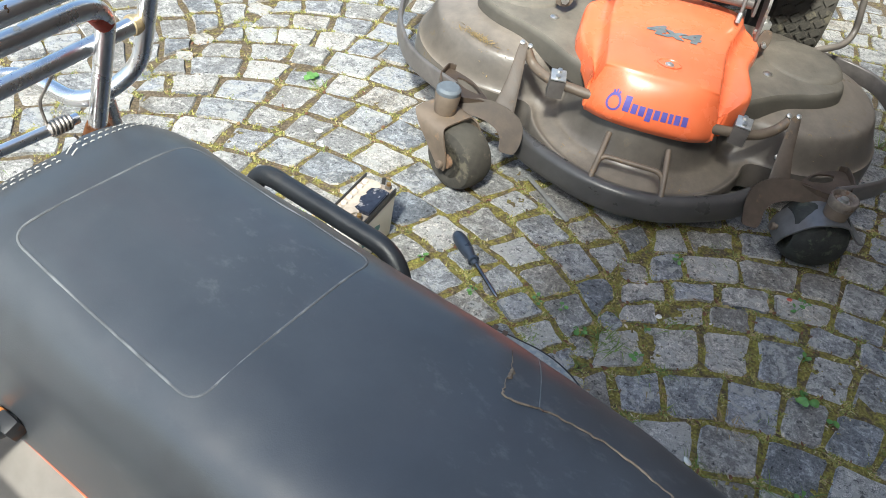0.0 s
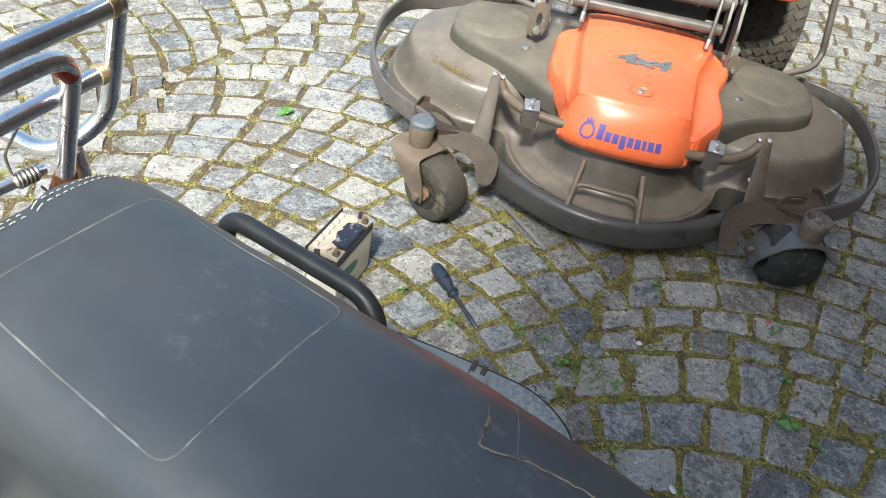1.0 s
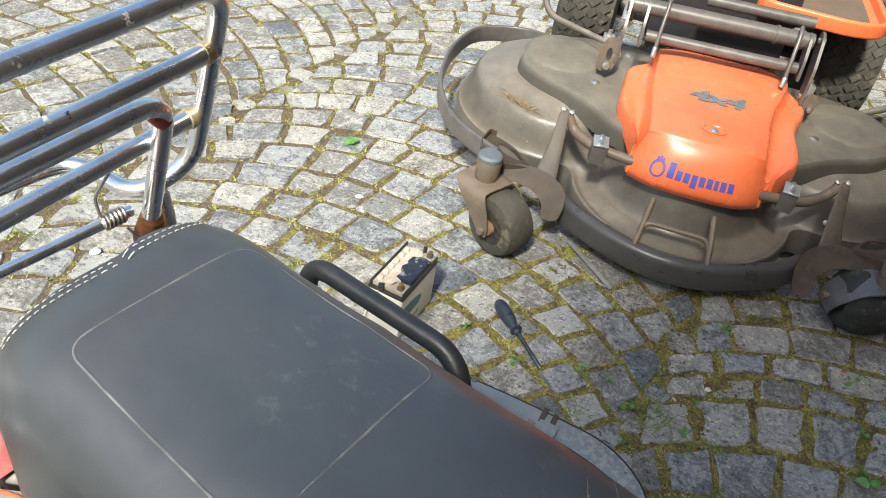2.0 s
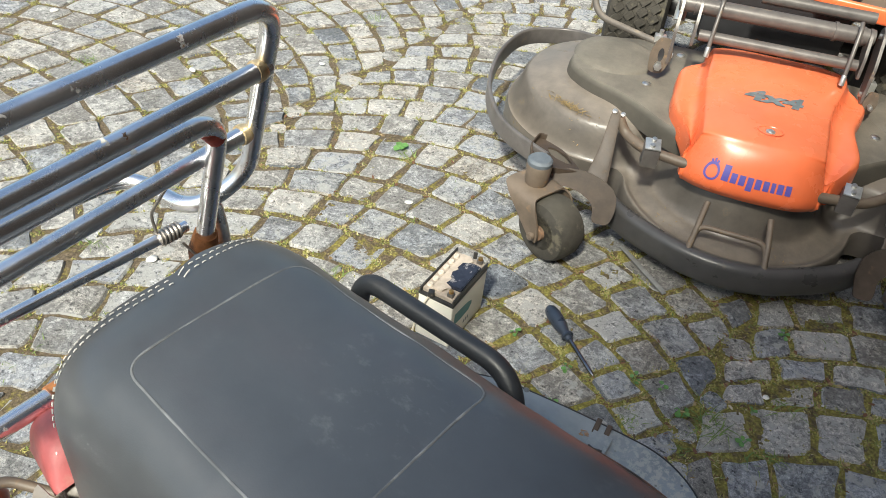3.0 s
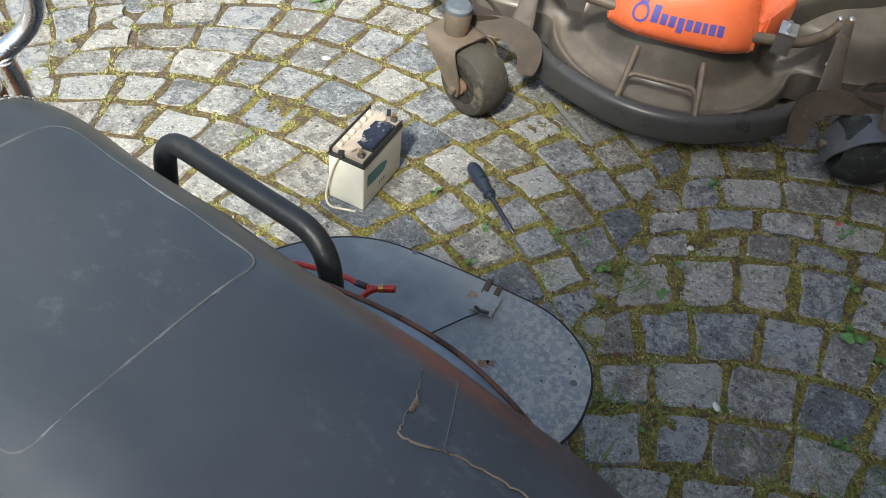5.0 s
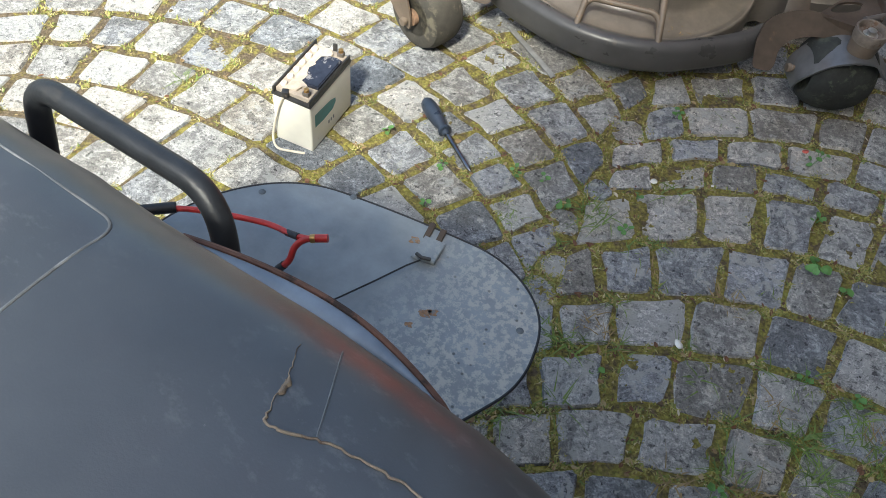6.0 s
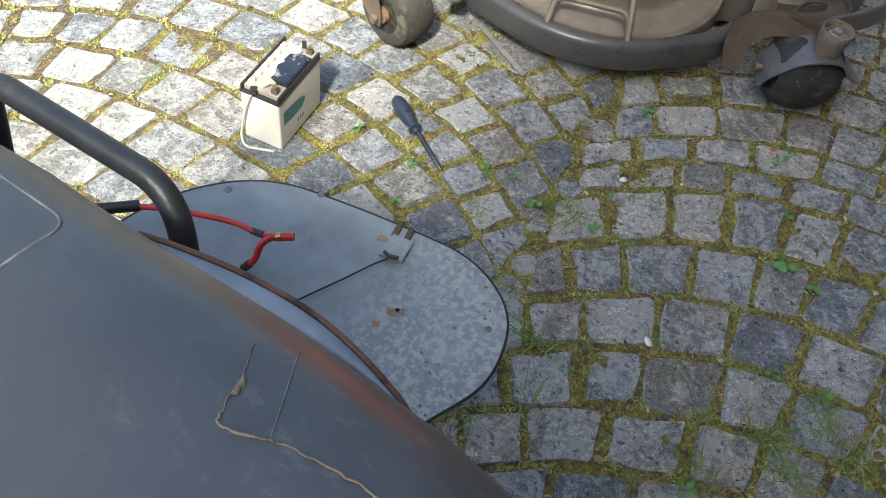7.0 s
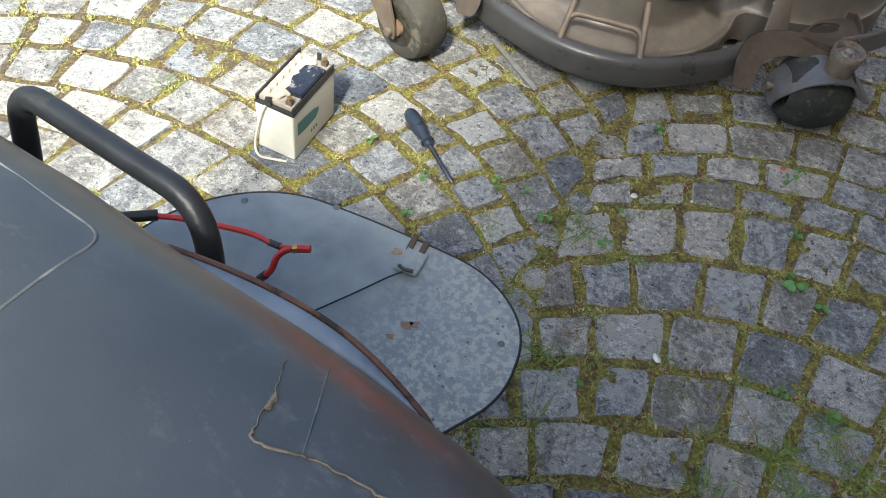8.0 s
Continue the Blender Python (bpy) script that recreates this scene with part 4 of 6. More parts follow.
CENTRE = Vector((0.0, 0.42, 0))
bm = bmesh.new()
NA, NR = 200, 46
rings = []
for k in range(NA):
    a = 2 * math.pi * k / NA
    way = Vector((math.cos(a), math.sin(a), 0))
    lo, hi = 0.05, 0.9
    for _ in range(34):
        mid = (lo + hi) / 2
        p = CENTRE + way * mid
        if deck_inside(p.x, p.y)[0] > 0:
            lo = mid
        else:
            hi = mid
    col = []
    for j in range(1, NR + 1):
        r = lo * (1 - (1 - j / NR) ** 1.6)
        p = CENTRE + way * r
        col.append(bm.verts.new((p.x, p.y, deck_height(p.x, p.y))))
    p = CENTRE + way * lo
    for dr, z in ((0.004, 0.088), (0.005, 0.060), (0.004, 0.036), (-0.002, 0.034), (-0.003, 0.060)):
        q = p + way * dr
        col.append(bm.verts.new((q.x, q.y, z)))
    rings.append(col)
mid = bm.verts.new((CENTRE.x, CENTRE.y, deck_height(CENTRE.x, CENTRE.y)))
for k in range(NA):
    a, c = rings[k], rings[(k + 1) % NA]
    bm.faces.new((mid, a[0], c[0]))
    for j in range(len(a) - 1):
        bm.faces.new((a[j], a[j + 1], c[j + 1], c[j]))
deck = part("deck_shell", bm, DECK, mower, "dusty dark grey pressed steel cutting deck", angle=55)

# front bumper: a tall rounded lip that follows the front lobe
pts = []
for k in range(41):
    a = radians(-150 + 118 * k / 40)
    pts.append(Vector((0.285 * math.cos(a) * (1 + 0.14 * smoothstep(0.45, 0.84, abs(math.cos(a)))), 0.235 + 0.285 * math.sin(a), 0.072)))
part("front_bumper", tube(pts, 0.0, flat=(0.017, 0.034)), BUMPER, mower, "rounded dark bumper lip round the front of the deck")
bm = tube(rounded([(-0.073, 0.045, 0.172), (-0.082, -0.010, 0.135), (-0.088, -0.036, 0.100)], 0.012, 5), 0.0068, 12)
tube(rounded([(0.060, 0.040, 0.172), (0.066, -0.012, 0.135), (0.070, -0.040, 0.100)], 0.012, 5), 0.0068, 12, bm)
tube(rounded([(-0.086, -0.024, 0.112), (-0.078, -0.002, 0.142), (0.058, -0.006, 0.142), (0.069, -0.028, 0.112)], 0.02, 6), 0.0058, 12, bm)
part("loop_handle", bm, BRACKET, mower, "steel rod loop on the deck front")

for s in (-1, 1):
    # belt cover plate, dished and flat-topped
    base = [(s * 0.47, 0.40), (s * 0.455, 0.53), (s * 0.36, 0.615), (s * 0.22, 0.63), (s * 0.02, 0.63), (s * 0.02, 0.14), (s * 0.17, 0.165), (s * 0.30, 0.285), (s * 0.41, 0.335)]
    outl = rounded([(x, y, 0) for x, y in base], 0.07, 6, closed=True)
    low = [(p.x, p.y) for p in outl]
    bm = bmesh.new()
    cx, cy = s * 0.22, 0.42
    lay = []
    for shrink, z in ((1.0, 0.190), (0.985, 0.226), (0.968, 0.238), (0.94, 0.243), (0.5, 0.245)):
        lay.append([bm.verts.new((cx + (x - cx) * shrink, cy + (y - cy) * shrink, z)) for x, y in low])
    for a, c in zip(lay, lay[1:]):
        for k in range(len(a)):
            bm.faces.new((a[k], a[(k + 1) % len(a)], c[(k + 1) % len(a)], c[k]))
    bm.faces.new(lay[-1])
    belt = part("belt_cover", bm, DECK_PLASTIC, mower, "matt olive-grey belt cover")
    dome = turned(((0.106, 0.240), (0.100, 0.2475), (0.088, 0.2505), (0.05, 0.2520), (0.0001, 0.2525)), Matrix.Translation((s * 0.355, 0.480, 0)), 36)
    part("pulley_dome", dome, DECK_PLASTIC, belt)
    for x, y in ((0.264, 0.365), (0.20, 0.56)):
        part("screw", turned(((0.011, 0.2440), (0.011, 0.2470), (0.007, 0.2495), (0.0001, 0.2505)), Matrix.Translation((s * x, y, 0)), 12), BOLT, belt, "bright screw")
    # caster arm, pivot, cap
    fore = -0.018 if s < 0 else 0.0
    high = 0.018 if s < 0 else 0.0
    def lean_plate(pts2, r, z0, z1):
        """A plate in the arm's leaning plane, from (u, w)."""
        o2 = rounded([(x, y, 0) for x, y in pts2], r, 4, closed=True)
        bm2 = plate([(p.x, p.y) for p in o2], z0, z1, 0.0015)
        bmesh.ops.transform(bm2, matrix=Matrix(((s, 0, 0, 0), (0, 0.52, -0.85, -0.012 + fore), (0, 0.85, 0.52, 0.055), (0, 0, 0, 1))), verts=bm2.verts)
        return bm2

    low = 0.034 if s < 0 else 0.014
    arch = [(0.431, 0.076), (0.397, 0.091), (0.373, 0.096), (0.341, 0.092), (0.312, 0.078), (0.299, 0.058), (0.302, 0.030)]
    arm = part("caster_arm", lean_plate([*arch[:-1], (0.301, low + 0.014), (0.296, low), (0.262, low), (0.254, 0.064), (0.257, 0.097), (0.272, 0.117), (0.299, 0.131), (0.335, 0.139), (0.368, 0.137), (0.398, 0.131), (0.429, 0.122)], 0.010, -0.004, 0.004), POST_STEEL, mower, "arched steel plate that carries a caster")
    part("pivot", turned(((0.001, 0.128), (0.018, 0.128), (0.0235, 0.134), (0.0285, 0.180 + high), (0.026, 0.184 + high), (0.001, 0.184 + high)), Matrix.Translation((s * 0.433, 0.004 + fore, 0)), 24), BRACKET, arm)
    if s < 0:
        part("cap", turned(((0.0265, 0.181 + high), (0.0278, 0.184 + high), (0.0272, 0.191 + high), (0.022, 0.196 + high), (0.001, 0.197 + high)), Matrix.Translation((s * 0.433, 0.004 + fore, 0)), 24), CAP, arm, "blue-grey plastic cap")
    else:
        part("cap", turned(((0.0285, 0.176), (0.0298, 0.184), (0.0306, 0.196), (0.0296, 0.199), (0.0265, 0.199), (0.0240, 0.195), (0.0225, 0.187), (0.001, 0.186)), Matrix.Translation((s * 0.433, 0.004 + fore, 0)), 24), CUP, arm, "open rusty pivot cup with a pale worn rim")
        part("bolt", turned(((0.014, 0.184), (0.014, 0.188), (0.0085, 0.1885), (0.0085, 0.1965), (0.001, 0.198)), Matrix.Translation((s * 0.433, 0.004 + fore, 0)), 12), BOLT, arm, "dusty bolt head")
    # bent post and push rod
    post = bmesh.new()
    lay = []
    for c, w, d in (((s * 0.312, 0.050, 0.150), 0.025, 0.018), ((s * 0.308, 0.100, 0.205), 0.016, 0.013), ((s * 0.309, 0.150, 0.262), 0.0105, 0.010), ((s * 0.310, 0.154, 0.266), 0.008, 0.008)):
        lay.append([post.verts.new((c[0] + w * math.cos(a), c[1] + d * 0.6 * math.sin(a), c[2] + d * 0.5 * math.sin(a))) for a in [k * math.pi / 8 for k in range(16)]])
    for a, c in zip(lay, lay[1:]):
        for k in range(16):
            post.faces.new((a[k], a[(k + 1) % 16], c[(k + 1) % 16], c[k]))
    post.faces.new(lay[-1]), post.faces.new(lay[0][::-1])
    part("post", post, POST_STEEL, arm, "tapered steel post")
    part("bolt", turned(((0.001, -0.008), (0.006, -0.008), (0.006, 0.010), (0.001, 0.011)), pose(s * 0.313, 0.160, 0.262, 30, 0, 0), 10), BOLT, arm, "bright bolt")
    part("bolt", turned(((0.001, -0.006), (0.0055, -0.006), (0.0055, 0.008), (0.001, 0.009)), pose(s * 0.294, 0.163, 0.258, 30, 0, 0), 10), BOLT, arm, "bright bolt")
    rod = part("push_rod", tube(rounded([(s * 0.300, 0.158, 0.254), (s * 0.280, 0.150, 0.226), (s * 0.235, 0.112, 0.220), (s * 0.100, 0.085, 0.222)], 0.045, 8), 0.0115, 14), BRACKET, mower, "bent steel push rod")
    cu, cz = (-0.215, 0.006) if s < 0 else (0.197, 0.013)
    blk = part("clip_block", box((0.036, 0.030, 0.050), pose(cu, 0.100, 0.212 + cz, 0, 0, -8 * s), 0.003), LINK_STEEL, rod)
    part("clip_plate", box((0.034, 0.034, 0.004), pose(cu, 0.098, 0.2395 + cz, 14, 0, -8 * s), 0.001), ZINC, blk, "zinc-plated clip plate with two bolts")
    for dy in (-0.009, 0.009):
        part("clip_bolt", turned(((0.0055, -0.001), (0.0055, 0.005), (0.001, 0.0055)), pose(cu, 0.098 + dy, 0.243 + cz + dy * 0.25, 14, 0, 0), 8), BOLT, blk)
    # side guard bar
    g = rounded([(s * 0.425, 0.045, 0.168), (s * 0.500, 0.105, 0.158), (s * 0.572, 0.180, 0.148), (s * 0.640, 0.320, 0.145), (s * 0.664, 0.520, 0.145), (s * 0.628, 0.690, 0.145), (s * 0.50, 0.735, 0.150), (s * 0.42, 0.68, 0.170)], 0.12, 6)
    part("side_guard", tube(g, 0.0, flat=(0.0055, 0.024)), LINK_STEEL, mower, "flat steel guard bar round the deck side")
    ring = rounded([(0.345, 0.055, 0), (0.395, 0.119, 0), (0.437, 0.143, 0), (0.462, 0.150, 0), (0.472, 0.090, 0), (0.428, 0.040, 0)], 0.018, 6, closed=True)
    hub = Vector((0.403, 0.097, 0))
    ca, sa = math.cos(radians(33)), math.sin(radians(33))
    bm = bmesh.new()
    loops = [[], [], [], []]
    for p in ring:
        d = p - hub
        e = Vector((d.x * ca + d.y * sa, d.y * ca - d.x * sa, 0))
        k = 1 / math.hypot(e.x / 0.038, e.y / 0.0145)
        q = hub + d * k
        for lp, w, z in ((loops[0], p, 0.171), (loops[1], q, 0.171), (loops[2], q, 0.166), (loops[3], p, 0.158)):
            lp.append(bm.verts.new((s * w.x, w.y + fore, z + 0.10 * max(w.x - 0.44, 0))))
    for a, c in zip(loops, loops[1:] + loops[:1]):
        for k in range(len(a)):
            bm.faces.new((a[k], a[(k + 1) % len(a)], c[(k + 1) % len(a)], c[k]))
    bmesh.ops.recalc_face_normals(bm, faces=bm.faces)
    part("arm_flange", bm, POST_STEEL, arm, "slotted steel flange")
    part("flange_lip", tube(rounded([(s * 0.446, 0.148 + fore, 0.176), (s * 0.463, 0.147 + fore, 0.178), (s * 0.471, 0.095 + fore, 0.178), (s * 0.460, 0.060 + fore, 0.176)], 0.012, 4), 0.0, flat=(0.002, 0.009)), POST_STEEL, arm)

part("bolt", turned(((0.001, 0.0), (0.006, 0.0), (0.006, 0.006), (0.001, 0.007)), pose(0.326, 0.203, 0.13, 50, 0, 0), 8), BOLT, deck, "bright bolt")


bm = bmesh.new()
for _ in range(80):
    a, r = random.uniform(0, 6.28), random.random() ** 0.6
    u, v = random.choice(((-0.40, 0.235), (-0.36, 0.225), (0.40, 0.24), (0.10, 0.02), (-0.16, 0.06), (0.46, 0.30), (-0.50, 0.30)))
    u, v = u + 0.055 * r * math.cos(a), v + 0.030 * r * math.sin(a)
    if deck_inside(u, v)[0] < 0.012:
        continue
    z, b_, ln = deck_height(u, v) + 0.002, random.uniform(0, 6.28), random.uniform(0.003, 0.010)
    w_ = random.uniform(0.0005, 0.0012)
    d_, n_ = Vector((math.cos(b_), math.sin(b_), random.uniform(-0.1, 0.4))) * ln / 2, Vector((-math.sin(b_), math.cos(b_), 0)) * w_
    c_ = Vector((u, v, z + 0.002))
    bm.faces.new([bm.verts.new(c_ + p_) for p_ in (-d_ - n_, -d_ + n_, d_ + n_, d_ - n_)])
for _ in range(110):
    u, v = -0.425 + random.gauss(0, 0.022), 0.0
    v = 0.264 - 0.45 * (u + 0.425) + random.gauss(0, 0.006)
    if deck_inside(u, v)[0] < 0.006:
        continue
    b_, ln, w_ = random.uniform(0, 6.28), random.uniform(0.005, 0.022), random.uniform(0.0005, 0.0011)
    d_, n_ = Vector((math.cos(b_), math.sin(b_), random.uniform(-0.3, 0.5))) * ln / 2, Vector((-math.sin(b_), math.cos(b_), 0)) * w_
    c_ = Vector((u, v, deck_height(u, v) + random.uniform(0.002, 0.008)))
    bm.faces.new([bm.verts.new(c_ + p_) for p_ in (-d_ - n_, -d_ + n_, d_ + n_, d_ - n_)])
clippings = part("clippings", bm, STRAW, deck, "dry grass clippings", smooth=False)
clippings["kind"] = "stuff"


# casters
def caster(x, y, swing, trail, label, broad, rubber=TYRE):
    """A swivelling wheel with its fork, hung from the pivot."""
    m = pose(x, y, 0, 0, 0, swing)
    R, W, OUT = (0.075, 0.064, 0.022) if broad else (0.073, 0.040, 0.018)
    ax = m @ pose(0, -trail, R, 0, 90, 0)
    if broad:
        side = ((0.60, 1.0), (0.72, 0.93), (0.82, 0.80), (0.905, 0.62), (0.965, 0.38), (0.985, 0.20))
    else:
        side = ((0.72, 1.0), (0.90, 0.86), (0.985, 0.5))
    section = [(0.040, 0.003 - W), *[(r * R, -w * W) for r, w in side], (R, 0.0), *[(r * R, w * W) for r, w in side[::-1]], (0.040, W - 0.003), (0.038, W - 0.007), (0.038, 0.007 - W), (0.040, 0.003 - W)]
    w = part("caster_wheel", turned(section, ax, 48), rubber, mower, label)
    part("rim", turned(((0.001, 0.003 - W), (0.010, 0.003 - W), (0.012, -0.016), (0.034, -0.014), (0.042, 0.004 - W), (0.043, W - 0.004), (0.034, 0.014), (0.012, 0.016), (0.010, W - 0.003), (0.001, W - 0.003)), ax, 24), DARK_FRAME if broad else OLD_RUST, w, "rim")
    if broad:
        line = rounded([(-0.084, 0.050, 0), (-0.082, 0.082, 0), (-0.048, 0.136, 0), (-0.016, 0.151, 0), (0.034, 0.149, 0), (0.064, 0.112, 0), (0.088, 0.092, 0), (0.098, 0.092, 0)], 0.018, 6)
    else:
        X = W + 0.016
        line = rounded([(-X, 0.058, 0), (-X, 0.152, 0), (X, 0.152, 0), (X, 0.058, 0)], 0.032, 8)
    dense_line = []
    for p, q in zip(line, line[1:]):
        steps = max(1, int((q - p).length / 0.006))
        dense_line += [p.lerp(q, k / steps) for k in range(steps)]
    dense_line.append(line[-1])

    def bent(s_, t_):
        p = dense_line[round(s_ * (len(dense_line) - 1))]
        h = min(max((0.146 - p.y) / 0.086, 0.0), 1.0)
        half = (0.014 if broad else 0.037) * (1 - h) ** 0.7 + (0.031 if broad else 0.010)
        return m @ Vector((p.x, -trail * h ** 0.75 + half * (1 - 2 * t_), p.y))

    bm = grid(bent, len(dense_line) - 1, 10, thick=0.004)
    part("fork", bm, CASTER_STEEL if broad else BRACKET, w, "bent plate fork")
    part("axle_bolt", turned(((0.001, -W - OUT - 0.010), (0.008, -W - OUT - 0.009), (0.009, -W - OUT - 0.002), (0.006, -W - OUT), (0.006, W + OUT), (0.009, W + OUT + 0.002), (0.008, W + OUT + 0.009), (0.001, W + OUT + 0.010)), ax, 10), BRACKET, w, "rusty axle bolt")
    part("spacer", turned(((0.008, -W - 0.008), (0.016, -W - 0.006), (0.018, -0.030), (0.018, 0.030), (0.016, W + 0.006), (0.008, W + 0.008)), ax, 14), DARK_FRAME if broad else OLD_RUST, w)
    return w


caster(-0.433, -0.014, 56, 0.068, "dusty rubber caster wheel in a bent steel fork", False)
caster(0.424, 0.010, 13, -0.020, "dark rubber caster wheel under its bent fork", True, DARK_TYRE)

# orange cover
ROWS_C = ((0.046, 0.196, 0.136), (0.036, 0.214, 0.140), (0.041, 0.240, 0.139), (0.061, 0.276, 0.133), (0.084, 0.303, 0.127), (0.108, 0.3145, 0.125), (0.20, 0.322, 0.130), (0.30, 0.326, 0.138), (0.40, 0.327, 0.150), (0.505, 0.320, 0.158))


def cover_row(s):
    x = s * (len(ROWS_C) - 1)
    i = min(int(x), len(ROWS_C) - 2)
    t = x - i
    p = [ROWS_C[max(0, min(len(ROWS_C) - 1, i + k))] for k in (-1, 0, 1, 2)]
    return [0.5 * (2 * p[1][c] + (p[2][c] - p[0][c]) * t + (2 * p[0][c] - 5 * p[1][c] + 4 * p[2][c] - p[3][c]) * t * t + (3 * p[1][c] - p[0][c] - 3 * p[2][c] + p[3][c]) * t ** 3) for c in range(3)]


def cover_point(s, q):
    """The orange cover's skin; s from its front lip to its back edge, q from -1.6 (left wing) to 1.6 (right wing)."""
    v, z, w = cover_row(s)
    aside = 0.026 * smoothstep(0.26, 0.50, v)
    begin, full, back, gone = (0.10, 0.30, 0.40, 0.46) if q < 0 else (0.045, 0.20, 0.40, 0.49)
    a = min(abs(q), 1.0)
    u = w * a
    v2 = v + (0.016 * a * a + 0.030 * a ** 5) * smoothstep(0.62, 0.25, s)
    z2 = z - 0.012 * a ** 4
    if abs(q) > 1:
        k = (abs(q) - 1) / 0.6
        bottom = 0.198 + 0.060 * smoothstep(0.06, 0.32, v)
        tall = smoothstep(0.0, 0.085, z2 - bottom)
        wing = 0.066 * smoothstep(begin, full, v) * smoothstep(gone, back, v) ** 0.6
        u += 0.005 * k + (0.014 * smoothstep(0.0, 0.45, k) + wing * smoothstep(0.22, 0.88, k)) * tall
        if z2 > bottom:
            plain = 0.50 * smoothstep(0.0, 0.6, k) + 0.50 * smoothstep(0.55, 1.0, k)
            valley = 0.52 * smoothstep(0.0, 0.38, k) - 0.12 * smoothstep(0.40, 0.72, k) + 0.60 * smoothstep(0.72, 1.0, k)
            z2 += (bottom - z2) * (plain + (valley - plain) * tall)
    return Vector((math.copysign(u, q) + aside, v2, z2))


bm = grid(lambda s, t: cover_point(s, -1.6 + 3.2 * t), 60, 96)


def cover_inside(s, t):
    p = cover_point(s, -1.6 + 3.2 * t)
    return Vector((p.x * 0.982, p.y + 0.003, p.z - 0.003))


grid(cover_inside, 60, 96, bm)
edge = [k * 97 for k in range(60)] + [60 * 97 + k for k in range(96)] + [60 * 97 + 96 - k * 97 for k in range(60)] + [96 - k for k in range(96)]
bm.verts.ensure_lookup_table()
for a, c in zip(edge, edge[1:] + edge[:1]):
    bm.faces.new((bm.verts[a], bm.verts[c], bm.verts[c + 61 * 97], bm.verts[a + 61 * 97]))
orange = part("front_cover", bm, ORANGE, mower, "sun-faded orange plastic front cover", angle=60)


def drape(s0, s1, q0, q1, lift=0.0012, ns=5, nq=5):
    """A thin print that lies on the cover."""
    def at(a, b_):
        s, q = s0 + (s1 - s0) * a, q0 + (q1 - q0) * b_
        p = cover_point(s, q)
        n = (cover_point(s + 0.004, q) - cover_point(s - 0.004, q)).cross(cover_point(s, q + 0.01) - cover_point(s, q - 0.01)).normalized()
        if n.y > 0 and n.z < 0.2:
            n = -n
        if n.z < 0 and n.y > -0.2:
            n = -n
        return p + n * lift
    return grid(at, ns, nq)


# brand mark as plain bars in its colour
bm = bmesh.new()
tmp = []
for k in range(20):
    a0, a1 = 2 * math.pi * k / 20, 2 * math.pi * (k + 1) / 20
    sc, qc = 0.240, -0.63
    ring = [cover_point(sc + 0.060 * r * math.sin(a), qc + 0.115 * r * math.cos(a)) + Vector((0, -0.0016, 0.0006)) for a, r in ((a0, 1), (a1, 1), (a1, 0.72), (a0, 0.72))]
    bm.faces.new([bm.verts.new(p) for p in ring])
part("emblem", bm, BLUE, orange, "plain blue ring emblem", smooth=False)
for turn, r in ((70, 1.25), (90, 1.32), (110, 1.25)):
    a = radians(turn)
    ring = [cover_point(0.240 + 0.060 * k * math.sin(a + e), -0.63 + 0.115 * k * math.cos(a + e)) + Vector((0, -0.0016, 0.0006)) for k, e in ((1.0, -0.13), (r, -0.10), (r, 0.10), (1.0, 0.13))]
    bm2 = bmesh.new()
    bm2.faces.new([bm2.verts.new(p) for p in ring])
    part("emblem_prong", bm2, BLUE, orange, smooth=False)
q = -0.47
for w, low, high in ((0.100, 0.0, 0.095), (0.088, 0.0, 0.062), (0.090, 0.0, 0.062), (0.088, -0.028, 0.062), (0.088, 0.0, 0.062), (0.085, 0.0, 0.062), (0.060, 0.0, 0.062), (0.088, 0.0, 0.062), (0.085, 0.0, 0.062)):
    part("bar", drape(0.205 + low, 0.205 + high, q, q + w, 0.0014, 3, 3), BLUE, orange, "plain blue print bar", smooth=False)
    q += w + 0.030
# 4x4 print
cu = bpy.data.curves.new("four_by_four", "FONT")
cu.body, cu.size, cu.align_x, cu.extrude, cu.offset = "4x4", 0.056, "CENTER", 0.0004, 0.0026
tob = new("print", cu)
me = bpy.data.meshes.new_from_object(tob)
bpy.data.objects.remove(tob)
bpy.data.curves.remove(cu)
me.materials.append(GREY_PRINT)
for v in me.vertices:
    x, y = v.co.x * 1.45, v.co.y * 1.15
    v.co = (x + 0.006 + 0.25 * y, 0.250 + y, 0.3265 + v.co.z + 0.02 * y - 0.014 * (abs(x) / 0.14) ** 4)
pr = new("number_print", me)
pr.parent = orange
pr["label"] = "worn grey 4x4 print"
part("screw", turned(((0.010, 0.3170), (0.010, 0.3195), (0.007, 0.3200), (0.006, 0.3222), (0.0001, 0.3226)), Matrix.Translation((-0.005 + 0.012, 0.137, 0)), 16), ZINC, orange, "bright screw")
bm = bmesh.new()
tube([(0.007 + 0.026 * math.cos(a), 0.140 + 0.017 * math.sin(a), 0.3196) for a in [k * math.pi / 14 for k in range(28)]], 0.0016, 6, bm, closed=True)
part("recess_rim", bm, ORANGE, orange)

